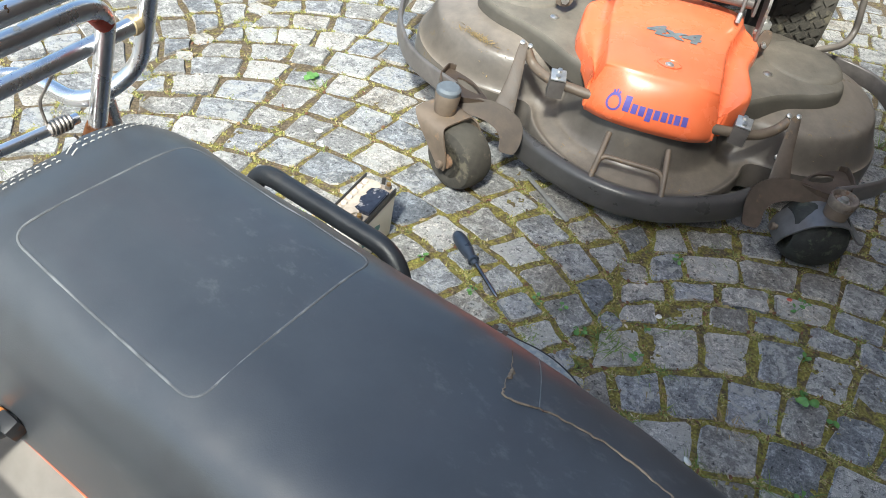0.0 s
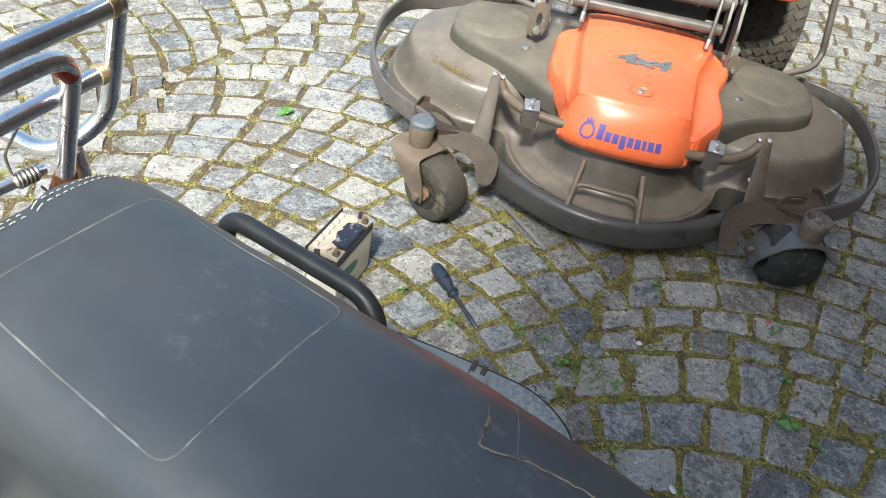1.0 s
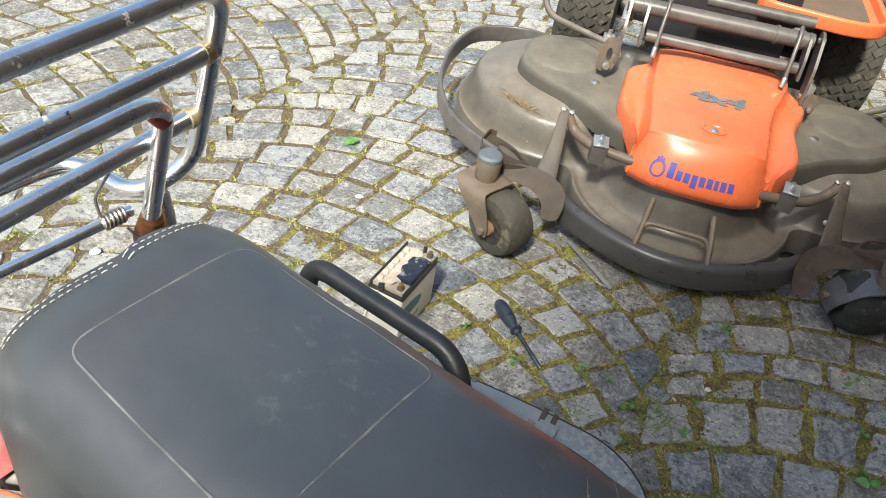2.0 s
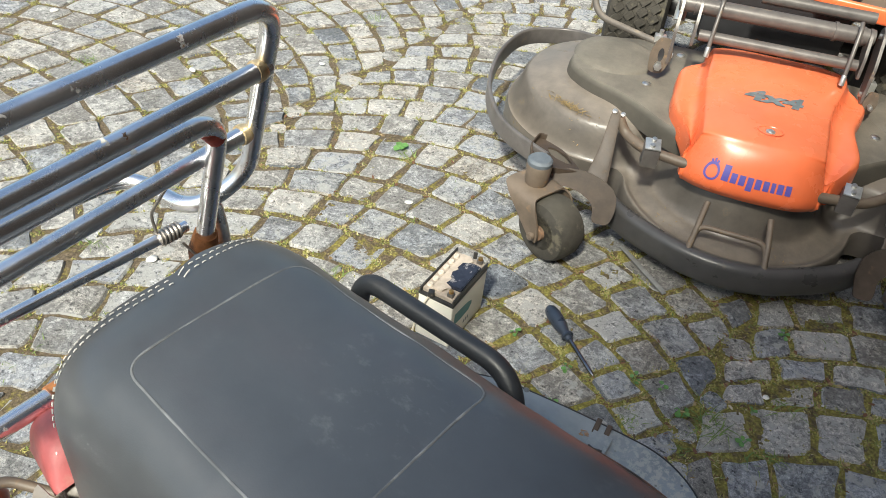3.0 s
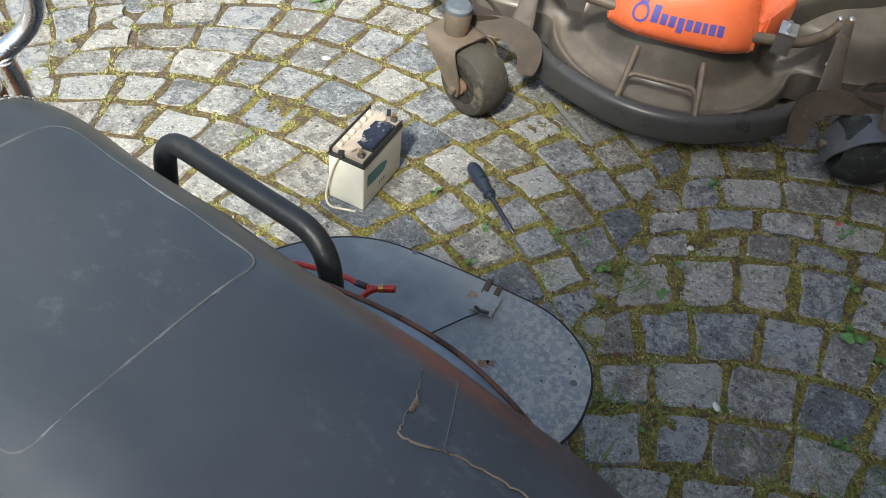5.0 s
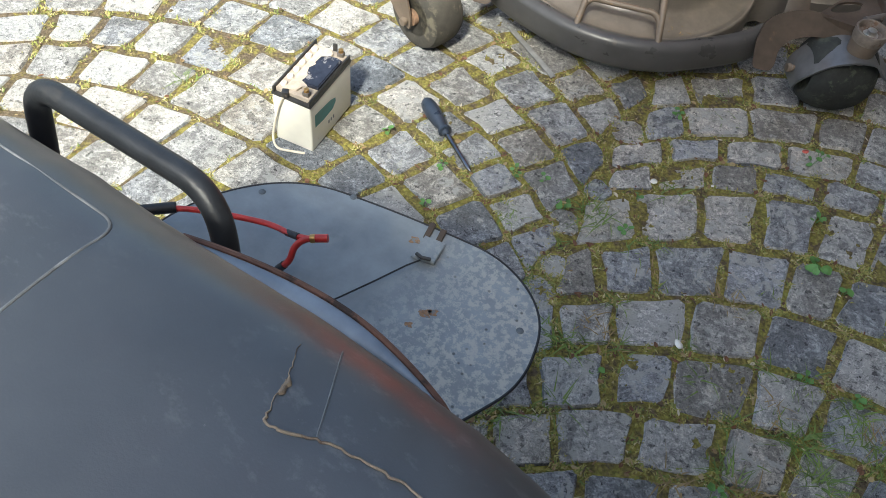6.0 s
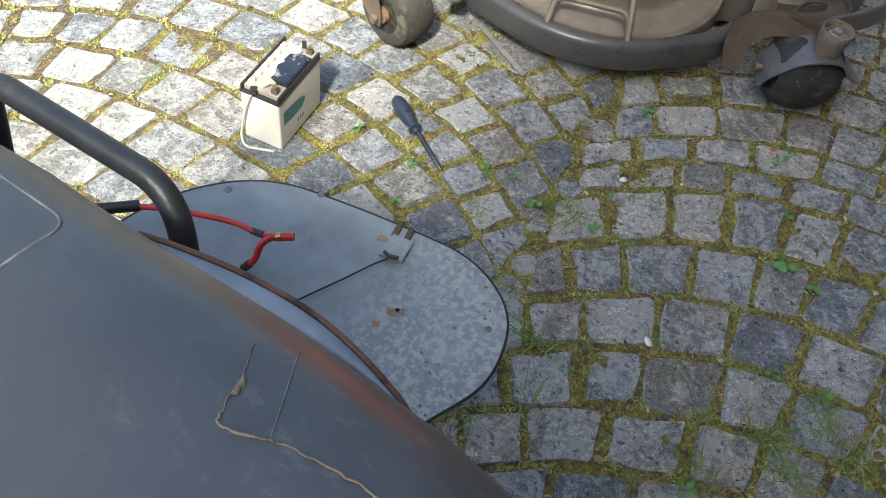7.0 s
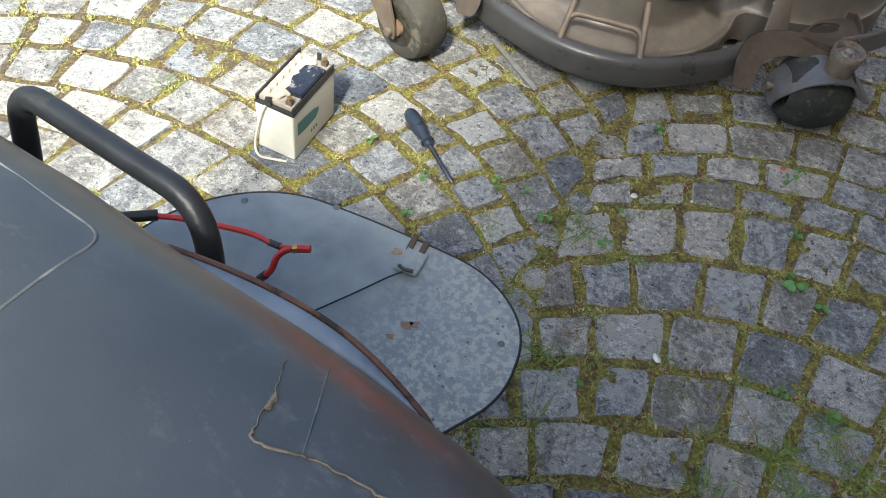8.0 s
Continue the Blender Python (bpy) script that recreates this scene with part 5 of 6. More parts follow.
# lift linkage behind the cover
link = part("lift_bar", tube([(-0.180, 0.437, 0.362), (0.182, 0.460, 0.362)], 0.0130, 18), LINK_STEEL, mower, "heavy dusty steel lift bars behind the cover")
part("bar", tube([(-0.240, 0.473, 0.415), (0.200, 0.504, 0.415)], 0.0195, 18), LINK_STEEL, link)
part("bar", tube([(-0.06, 0.545, 0.440), (0.20, 0.560, 0.440)], 0.014, 16), LINK_STEEL, link)
for x in (-0.205, -0.150, 0.110, 0.170):
    part("collar", tube([(x, 0.475 + 0.07 * (x + 0.205), 0.415), (x + 0.007, 0.4755 + 0.07 * (x + 0.205), 0.415)], 0.0225, 18), LINK_STEEL, link)


def link_plate(x, outline, y, thick=0.0035):
    """An upright plate across the bars, from (y, z)."""
    o2 = rounded([(p, q, 0) for p, q in outline], 0.012, 4, closed=True)
    return plate([(p.x, p.y) for p in o2], -thick, thick, 0.001, Matrix(((0, 0, 1, x), (1, 0, 0, y), (0, 1, 0, 0), (0, 0, 0, 1))))


for x, y in ((-0.232, 0.0), (-0.190, 0.0), (0.190, 0.022), (0.216, 0.024)):
    tall = abs(x) > 0.2
    side = part("side_plate", link_plate(x, [(0.398, 0.285), (0.408, 0.372), (0.452, 0.440), (0.490, 0.446), (0.506, 0.410), (0.470, 0.352), (0.436, 0.290)] if tall else [(0.415, 0.335), (0.425, 0.385), (0.460, 0.438), (0.492, 0.436), (0.500, 0.405), (0.455, 0.345)], y), LINK_STEEL, link)
    for yy, zz in ((0.418, 0.305), (0.474, 0.425)) if tall else ((0.474, 0.425),):
        part("bolt", turned(((0.001, -0.009), (0.0065, -0.009), (0.0065, 0.009), (0.001, 0.010)), pose(x, yy + y, zz, 0, 90, 0), 6), BOLT, side, "bright bolt head")
for x, y in ((-0.150, 0.0), (0.158, 0.012)):
    strap = part("strap", tube(rounded([(x, 0.408 + y, 0.336), (x + 0.001, 0.424 + y, 0.380), (x + 0.004, 0.462 + y, 0.440), (x + 0.005, 0.482 + y, 0.448)], 0.015, 4), 0.0050, 10), LINK_STEEL, link)
    part("pin", turned(((0.001, 0), (0.0062, 0), (0.0062, 0.022), (0.0048, 0.024), (0.001, 0.024)), pose(x, 0.406 + y, 0.326, -12, 0, 0), 10), ZINC, strap, "bright pin end")
part("hose", tube(rounded([(-0.02, 0.530, 0.400), (0.10, 0.545, 0.395), (0.185, 0.555, 0.385)], 0.02, 4), 0.007, 10), DARK_FRAME, link)
part("silver_tube", tube([(-0.232, 0.50, 0.36), (-0.232, 0.56, 0.47)], 0.014, 12), ZINC, link, "bright zinc tube")
for x in (-0.250, 0.236):
    lug_y, lug_z = (0.40, 0.262) if x < 0 else (0.425, 0.268)
    o2 = rounded([(-0.022, 0.0, 0), (-0.026, 0.05, 0), (-0.012, 0.085, 0), (0.020, 0.085, 0), (0.026, 0.04, 0), (0.012, 0.0, 0)], 0.012, 4, closed=True)
    small = 1.0 if x < 0 else 0.62
    o2 = [p * small for p in o2]
    lug = part("lug", plate([(p.x, p.y) for p in o2], -0.004, 0.004, 0.001, pose(x, lug_y, lug_z, 78, 0, 0)), BRACKET, link, "slotted steel lug")
    if x < 0:
        part("slot", plate([(0.007 * math.cos(a), 0.045 + 0.016 * math.sin(a)) for a in [k * math.pi / 6 for k in range(12)]], -0.0046, 0.0046, 0, pose(x, lug_y, lug_z, 78, 0, 0)), DARK_FRAME, lug)
    part("nut", turned(((0.001, -0.010), (0.010 * small, -0.010), (0.010 * small, 0.010), (0.001, 0.011)), pose(x, lug_y - 0.012, lug_z + 0.023, 80, 0, 0), 6), BOLT, lug)
for s in (-1, 1):
    h = part("deck_hinge", box((0.030, 0.022, 0.030), pose(s * 0.262, 0.610, 0.252, 0, 0, 10), 0.003), ZINC, mower, "zinc hinge block")
    part("hinge_pin", turned(((0.001, 0), (0.006, 0), (0.006, 0.014), (0.001, 0.015)), pose(s * 0.262, 0.610, 0.266), 8), BOLT, h)
    stay = [(-0.258, 0.600, 0.246), (-0.360, 0.640, 0.250), (-0.440, 0.680, 0.250), (-0.470, 0.74, 0.30), (-0.480, 0.80, 0.42)] if s < 0 else [(0.400, 0.600, 0.225), (0.478, 0.632, 0.250), (0.497, 0.666, 0.280), (0.486, 0.668, 0.330), (0.474, 0.70, 0.42)]
    part("stay_rod", tube(rounded(stay, 0.05, 6), 0.009, 12), DECK, mower)

# chassis, front wheels, footplate
bm = box((0.36, 1.05, 0.22), Matrix.Translation((0.0, 1.18, 0.36)), 0.03)
part("chassis", bm, DARK_FRAME, mower)
part("axle", tube([(-0.42, 0.98, 0.21), (0.42, 0.98, 0.21)], 0.035, 14), DARK_FRAME, mower)


def drive_wheel(x, y):
    w = part("drive_wheel", turned(((0.10, -0.075), (0.165, -0.085), (0.198, -0.075), (0.208, -0.045), (0.210, 0.0), (0.208, 0.045), (0.198, 0.075), (0.165, 0.085), (0.10, 0.075), (0.10, -0.075)), pose(x, y, 0.216, 0, 90, 0), 48), TYRE, mower, "dusty black drive tyre with lozenge tread")
    bm = bmesh.new()
    for k in range(44):
        a = 2 * math.pi * k / 44
        for r_, off in ((-0.050, 0), (-0.017, 0.5), (0.017, 0), (0.050, 0.5)):
            b_ = a + off * 2 * math.pi / 44
            rad = 0.211 if abs(r_) < 0.03 else 0.207
            box((0.026, 0.020, 0.010), pose(x + r_, y + rad * math.cos(b_), 0.216 + rad * math.sin(b_), 90 + math.degrees(b_) - 180, 0, 0) @ pose(0, 0, 0, 0, 0, 45), 0, bm)
    part("tread", bm, TYRE, w, smooth=False)
    part("rim", turned(((0.001, -0.05), (0.05, -0.05), (0.06, -0.03), (0.10, -0.06), (0.10, 0.06), (0.06, 0.03), (0.05, 0.05), (0.001, 0.05)), pose(x, y, 0.216, 0, 90, 0), 28), ORANGE, w)
    return w


for x, y in ((-0.345, 0.985), (0.385, 0.985)):
    drive_wheel(x, y)
for x in (-0.33, 0.36):
    drive_wheel(x, 1.80)

foot = rounded([(0.075, 0.620, 0), (0.300, 0.605, 0), (0.385, 0.640, 0), (0.375, 1.00, 0), (0.080, 1.00, 0)], 0.045, 6, closed=True)
plate_ob = part("footplate", plate([(p.x, p.y) for p in foot], 0.412, 0.424, 0.003), ORANGE, mower, "orange footplate with a raised rim and dark mat")
bm = tube([(p.x, p.y, 0.430) for p in foot], 0.0, flat=(0.008, 0.020), closed=True)
part("footplate_rim", bm, ORANGE, plate_ob)
mat_o = rounded([(0.110, 0.655, 0), (0.300, 0.645, 0), (0.350, 0.670, 0), (0.345, 0.97, 0), (0.110, 0.97, 0)], 0.03, 5, closed=True)
part("mat", plate([(p.x, p.y) for p in mat_o], 0.424, 0.429, 0.001), BRACKET, plate_ob, "dusty ribbed mat")
part("hood", box((0.60, 0.80, 0.30), Matrix.Translation((0.02, 1.70, 0.56)), 0.08, segs=4), ORANGE, mower)
part("steering_column", tube([(0.0, 0.93, 0.45), (0.0, 1.05, 0.82)], 0.03, 14), DARK_FRAME, mower)
part("steering_wheel", tube([(0.17 * math.cos(a), 1.06 + 0.15 * math.sin(a), 0.83 - 0.06 * math.sin(a)) for a in [k * math.pi / 16 for k in range(32)]], 0.013, 10, closed=True), BLACK_RUBBER, mower)


# ---- battery ----
BAT = pose(-0.1085, 1.3195, 0, 0, 0, -16)
battery = thing("battery", BAT, "yellowed white motorcycle battery with black lid on the setts", "battery")
BW, BL, BH = 0.075, 0.138, 0.106
case = part("case", box((BW, BL, BH), Matrix.Translation((0, 0, BH / 2 + 0.002)), 0.004, segs=3), CASE, battery, "yellowed white plastic case")
part("lid", box((BW + 0.002, BL + 0.002, 0.006), Matrix.Translation((0, 0, BH + 0.004)), 0.002), LID, battery, "black lid rim")
part("lid_deck", box((BW - 0.010, BL - 0.010, 0.010), Matrix.Translation((0.000, 0.001, BH + 0.010)), 0.002), DUSTY_LID, battery, "dusty brown lid deck")
part("rail", box((0.003, BL + 0.004, 0.014), Matrix.Translation((-BW / 2 + 0.003, 0.002, BH + 0.012)), 0.001), LID, battery)
part("rail", box((0.003, BL, 0.011), Matrix.Translation((BW / 2 - 0.002, 0, BH + 0.011)), 0.001), LID, battery)
o2 = [(-0.016, -0.058), (0.004, -0.056), (0.007, -0.044), (0.015, -0.042), (0.013, -0.010), (0.020, 0.002), (0.016, 0.020), (0.008, 0.030), (0.012, 0.052), (0.002, 0.062), (-0.016, 0.061)]
part("dusty_plate", plate(o2, BH + 0.015, BH + 0.020, 0.001), PALE_DUST, battery, "dusty chipped top plate")
part("channel_cover", plate([(0.000, -0.032), (0.014, -0.038), (0.034, -0.036), (0.034, 0.044), (0.022, 0.046), (0.012, 0.040), (-0.002, 0.036), (-0.004, 0.018), (0.004, 0.012), (-0.006, 0.002), (-0.002, -0.012), (0.006, -0.018)], BH + 0.014, BH + 0.0225, 0.002), GLOSS_BLACK, battery, "glossy black terminal cover, chipped")
for k in range(6):
    part("filler_plug", turned(((0.0062, 0), (0.0062, 0.0040), (0.0050, 0.0055), (0.0025, 0.0055), (0.0022, 0.0040), (0.001, 0.0040)), Matrix.Translation((-0.024, -0.050 + 0.0200 * k, BH + 0.014)), 12), PLUG, battery, "pale filler plug")
for y in (-0.055, 0.060):
    t_ = part("terminal", box((0.012, 0.010, 0.012), Matrix.Translation((0.023, y, BH + 0.018)), 0.002), SPRING, battery, "dull lead terminal")
    part("nut", turned(((0.005, 0), (0.005, 0.005), (0.001, 0.006)), Matrix.Translation((0.023, y, BH + 0.024)), 6), COPPER, t_)
part("hook", box((0.008, 0.003, 0.016), pose(0.010, 0.063, BH + 0.026, 0, 0, 15), 0.001), LID, battery)
part("spout", box((0.012, 0.012, 0.012), pose(-0.012, -0.066, BH + 0.012, 0, 0, 20), 0.002), LID, battery)
part("vent_hose", tube(rounded([(-0.014, -0.0725, BH + 0.006), (-0.024, -0.0735, 0.086), (-0.035, -0.075, 0.040), (-0.038, -0.080, 0.008), (-0.020, -0.096, 0.006), (0.028, -0.081, 0.006)], 0.022, 7), 0.0022, 10), HOSE, battery, "milky vent hose")
lab = [(BW / 2 + 0.0006, y, z) for y, z in ((-0.057, 0.054), (-0.030, 0.050), (0.002, 0.050), (0.013, 0.060), (0.012, 0.069), (-0.004, 0.076), (-0.030, 0.080), (-0.057, 0.083))]
bm = bmesh.new()
bm.faces.new([bm.verts.new(p) for p in lab])
part("print", bm, TEAL, case, "faded teal print", smooth=False)
for k in range(3):
    part("print_bar", box((0.0008, 0.0035, 0.007), Matrix.Translation((BW / 2 + 0.0004, -0.012 + 0.008 * k, 0.030)), 0), GREY_TEXT, case, "grey print bar")

# ---- screwdriver ----
tip, end = Vector((0.190, 1.257, 0.012)), Vector((0.080, 1.410, 0.016))
d = (tip - end).normalized()
driver = thing("screwdriver", Matrix.Translation(end) @ d.to_track_quat("Z", "Y").to_matrix().to_4x4(), "small screwdriver with blue-black grip lying on the setts", "screwdriver")
L = (tip - end).length
part("handle", turned(((0.001, 0), (0.007, 0.001), (0.0125, 0.008), (0.0148, 0.022), (0.0150, 0.040), (0.0128, 0.058), (0.0085, 0.074), (0.0075, 0.080), (0.001, 0.081)), None, 20), BLUE_BLACK, driver, "blue-black plastic grip")
part("collar", turned(((0.0075, 0.079), (0.0122, 0.080), (0.0125, 0.085), (0.0080, 0.087), (0.0062, 0.094), (0.001, 0.095)), None, 18), BLUE_BLACK, driver)
bm = turned(((0.001, 0.092), (0.0042, 0.092), (0.0042, L - 0.014), (0.0032, L - 0.004), (0.001, L)), None, 12)
part("shaft", bm, SHAFT, driver, "bright steel shaft")


# ---- small things on the ground ----
def chip(x, y, w, l, rz, mat, name, label, z=0.004, h=0.003, category="litter"):
    bm = plate([(0.5 * l * math.cos(a) * (1 + 0.12 * math.sin(3 * a + x * 9)), 0.5 * w * math.sin(a)) for a in [k * math.pi / 7 for k in range(14)]], 0, h, 0.0008)
    ob = new(name, mesh_of(name, bm, mat))
    ob.matrix_world = pose(x, y, z, 0, 0, rz)
    return tagged(ob, label, category)


chip(0.563, 0.986, 0.011, 0.018, -60, WHITE_CHIP, "white_pebble", "flat white pebble lying on a sett", category="pebble")
chip(0.518, 1.320, 0.012, 0.013, 20, WHITE_CHIP, "white_pebble", "small white pebble in a mossy joint", category="pebble")
chip(0.625, 1.335, 0.005, 0.006, 20, WHITE_CHIP, "white_pebble", "tiny white pebble on a sett", category="pebble")
chip(-0.289, 1.659, 0.014, 0.020, 20, WHITE_CHIP, "white_pebble", "pale flat chip on a sunlit sett", category="pebble")
chip(-0.73, 1.277, 0.020, 0.024, 60, WHITE_CHIP, "white_pebble", "white stone chip in a joint", category="pebble")
chip(-0.707, 2.20, 0.014, 0.018, 10, WHITE_CHIP, "white_pebble", "pale chip on a sett", category="pebble")
for x, y in ((-1.02, 2.02), (-1.25, 1.72), (-1.55, 2.18), (-1.62, 1.95), (-0.98, 1.52), (-0.63, 2.75), (-1.38, 2.40)):
    chip(x, y, random.uniform(0.014, 0.022), random.uniform(0.016, 0.028), random.uniform(0, 180), WHITE_CHIP, "white_pebble", "pale chip on a sunlit sett", category="pebble")
chip(0.806, 1.468, 0.010, 0.014, 30, PETAL, "red_petal", "small red petal on moss", h=0.0015, category="petal")
bm = box((0.011, 0.162, 0.004), None, 0.001)
strip = new("splinter", mesh_of("splinter", bm, WOOD_GREY))
strip.matrix_world = pose(0.262, 1.609, 0.008, 0, 0, 39)
tagged(strip, "thin grey weathered splinter lying under the mower", "splinter")


def blade(bm, base, ang, length, lean, width):
    side = Vector((-math.sin(ang), math.cos(ang), 0))
    way = Vector((math.cos(ang), math.sin(ang), 0))
    prev = None
    for k in range(4):
        t = k / 3
        c = base + way * (length * lean * t * (0.5 + 0.5 * t)) + Vector((0, 0, length * t * (1 - 0.45 * lean * t)))
        w = width * (1 - t) ** 0.8
        now = [bm.verts.new(c - side * w), bm.verts.new(c + side * w)] if k < 3 else [bm.verts.new(c)]
        if prev:
            bm.faces.new((*prev, *now[::-1]))
        prev = now


def tuft(x, y, n, size, mat, spread=0.03):
    bm = bmesh.new()
    for _ in range(n):
        a, r = random.uniform(0, 2 * math.pi), spread * random.random() ** 0.7
        blade(bm, Vector((r * math.cos(a), r * math.sin(a) * 0.7, 0)), random.uniform(0, 2 * math.pi), size * random.uniform(0.5, 1.25), random.uniform(0.7, 1.7), random.uniform(0.0009, 0.0021))
    ob = new("grass_tuft", mesh_of("grass_tuft", bm, mat, False))
    ob.location = (x, y, -0.005)
    return tagged(ob, "short green grass tuft growing in a joint" if mat is GRASS else "dry straw caught in a joint", "grass", "weeds in the joints")


def weed(x, y, n, size):
    """Round leaves on short stalks."""
    plant = thing("weed", Matrix.Translation((x, y, -0.008)), "small green broad-leaved weed in a joint", "weed", "weeds in the joints")
    for k in range(n):
        bm = bmesh.new()
        a = 2 * math.pi * k / n + random.uniform(-0.4, 0.4)
        r = size * random.uniform(0.4, 1.0)
        c = Vector((r * math.cos(a), r * math.sin(a), random.uniform(0.012, 0.026)))
        s = size * random.uniform(0.35, 0.55)
        tilt = Euler((random.uniform(-0.4, 0.4), random.uniform(-0.4, 0.4), a)).to_matrix()
        mid = bm.verts.new(c + tilt @ Vector((0, 0, -s * 0.12)))
        ring = [bm.verts.new(c + tilt @ Vector((s * math.cos(b_) * (1 - 0.18 * math.cos(3 * b_)), s * 0.85 * math.sin(b_), s * 0.1))) for b_ in [j * math.pi / 5 for j in range(10)]]
        for j in range(10):
            bm.faces.new((mid, ring[j], ring[(j + 1) % 10]))
        tube([(0, 0, 0), c * 0.6 + Vector((0, 0, 0.003)), c - Vector((0, 0, s * 0.1))], 0.0007, 4, bm)
        part("leaf", bm, LEAF, plant)
    return plant


weed(0.797, 1.187, 8, 0.018)
weed(0.842, 1.150, 2, 0.016)
weed(-0.372, 1.868, 5, 0.020)
weed(0.435, 0.908, 2, 0.012)
weed(0.470, 1.195, 4, 0.012)
weed(0.835, 1.462, 3, 0.012)
weed(0.815, 1.44, 3, 0.012)
weed(0.62, 0.755, 5, 0.014)
weed(0.32, 1.275, 3, 0.010)
weed(-0.17, 1.02, 4, 0.014)
for x, y, n, size in ((0.270, 1.277, 4, 0.011), (0.123, 1.171, 3, 0.009), (0.028, 1.325, 4, 0.010), (0.137, 1.263, 4, 0.010), (0.361, 1.222, 5, 0.013), (0.490, 1.277, 3, 0.009), (0.561, 1.503, 5, 0.011), (0.811, 1.299, 4, 0.011), (0.836, 0.943, 4, 0.012), (0.758, 0.965, 4, 0.011)):
    weed(x, y, n, size)
for x, y, n, s, mat in ((-0.809, 0.996, 18, 0.018, GRASS), (-0.704, 0.973, 18, 0.018, GRASS), (-0.751, 1.104, 14, 0.018, GRASS), (-0.812, 0.936, 14, 0.018, GRASS), (0.274, 1.179, 18, 0.018, GRASS), (0.662, 1.586, 16, 0.018, GRASS), (0.747, 1.459, 14, 0.018, GRASS), (0.228, 1.155, 12, 0.018, GRASS), (0.401, 1.200, 18, 0.018, GRASS), (0.944, 1.617, 14, 0.018, GRASS), (0.534, 1.088, 12, 0.018, GRASS), (0.697, 1.105, 14, 0.018, GRASS), (0.355, 0.965, 20, 0.026, GRASS), (0.758, 0.963, 26, 0.026, GRASS), (0.758, 0.857, 30, 0.026, GRASS), (0.592, 0.936, 14, 0.026, GRASS), (0.634, 0.803, 26, 0.026, GRASS), (0.491, 1.160, 16, 0.026, GRASS), (0.824, 0.894, 30, 0.026, GRASS), (0.725, 0.887, 20, 0.026, GRASS), (0.385, 0.945, 16, 0.026, GRASS), (0.395, 0.955, 26, 0.035, GRASS), (0.41, 1.225, 22, 0.034, GRASS), (0.43, 1.21, 16, 0.040, GRASS), (-0.365, 1.36, 20, 0.026, GRASS), (0.55, 1.31, 16, 0.03, GRASS), (0.67, 1.51, 20, 0.026, GRASS), (0.83, 0.93, 34, 0.034, GRASS), (0.73, 0.86, 24, 0.04, GRASS), (0.64, 0.77, 22, 0.04, GRASS), (0.77, 0.80, 34, 0.036, GRASS), (0.86, 0.86, 34, 0.034, GRASS), (0.45, 0.97, 18, 0.03, STRAW), (0.42, 1.0, 18, 0.03, STRAW), (0.70, 0.90, 18, 0.04, STRAW), (0.86, 0.88, 18, 0.035, STRAW), (0.20, 1.03, 16, 0.03, GRASS), (0.27, 1.19, 14, 0.022, GRASS), (-0.36, 1.85, 18, 0.03, GRASS), (-0.87, 1.28, 20, 0.025, GRASS), (-0.95, 1.05, 18, 0.02, GRASS), (-1.30, 1.95, 18, 0.03, GRASS), (-0.66, 2.55, 20, 0.03, GRASS), (-0.20, 1.77, 14, 0.02, GRASS), (0.02, 1.62, 14, 0.02, GRASS), (1.0, 1.2, 22, 0.035, GRASS), (0.98, 0.95, 22, 0.04, GRASS), (1.15, 2.2, 24, 0.04, GRASS), (1.05, 2.35, 24, 0.04, STRAW), (0.66, 1.08, 14, 0.025, STRAW), (0.52, 1.13, 14, 0.022, STRAW)):
    tuft(x, y, n, s, mat)


# ---- granite setts in arcs ----
PITCH = 0.107
TURNED, SHEAR = radians(8.0), 0.20
# each fan of arcs: crown, reach and radius to the left and to the right
FANS = ((-3.13, 0.43, 0.84, 0.62, 1.05), (-1.86, 0.43, 0.84, 0.62, 1.05), (-0.59, 0.43, 0.83, 0.62, 1.14), (0.68, 0.44, 0.78, 0.75, 0.88), (1.90, 0.44, 0.84, 0.62, 1.05), (3.17, 0.43, 0.84, 0.62, 1.05))
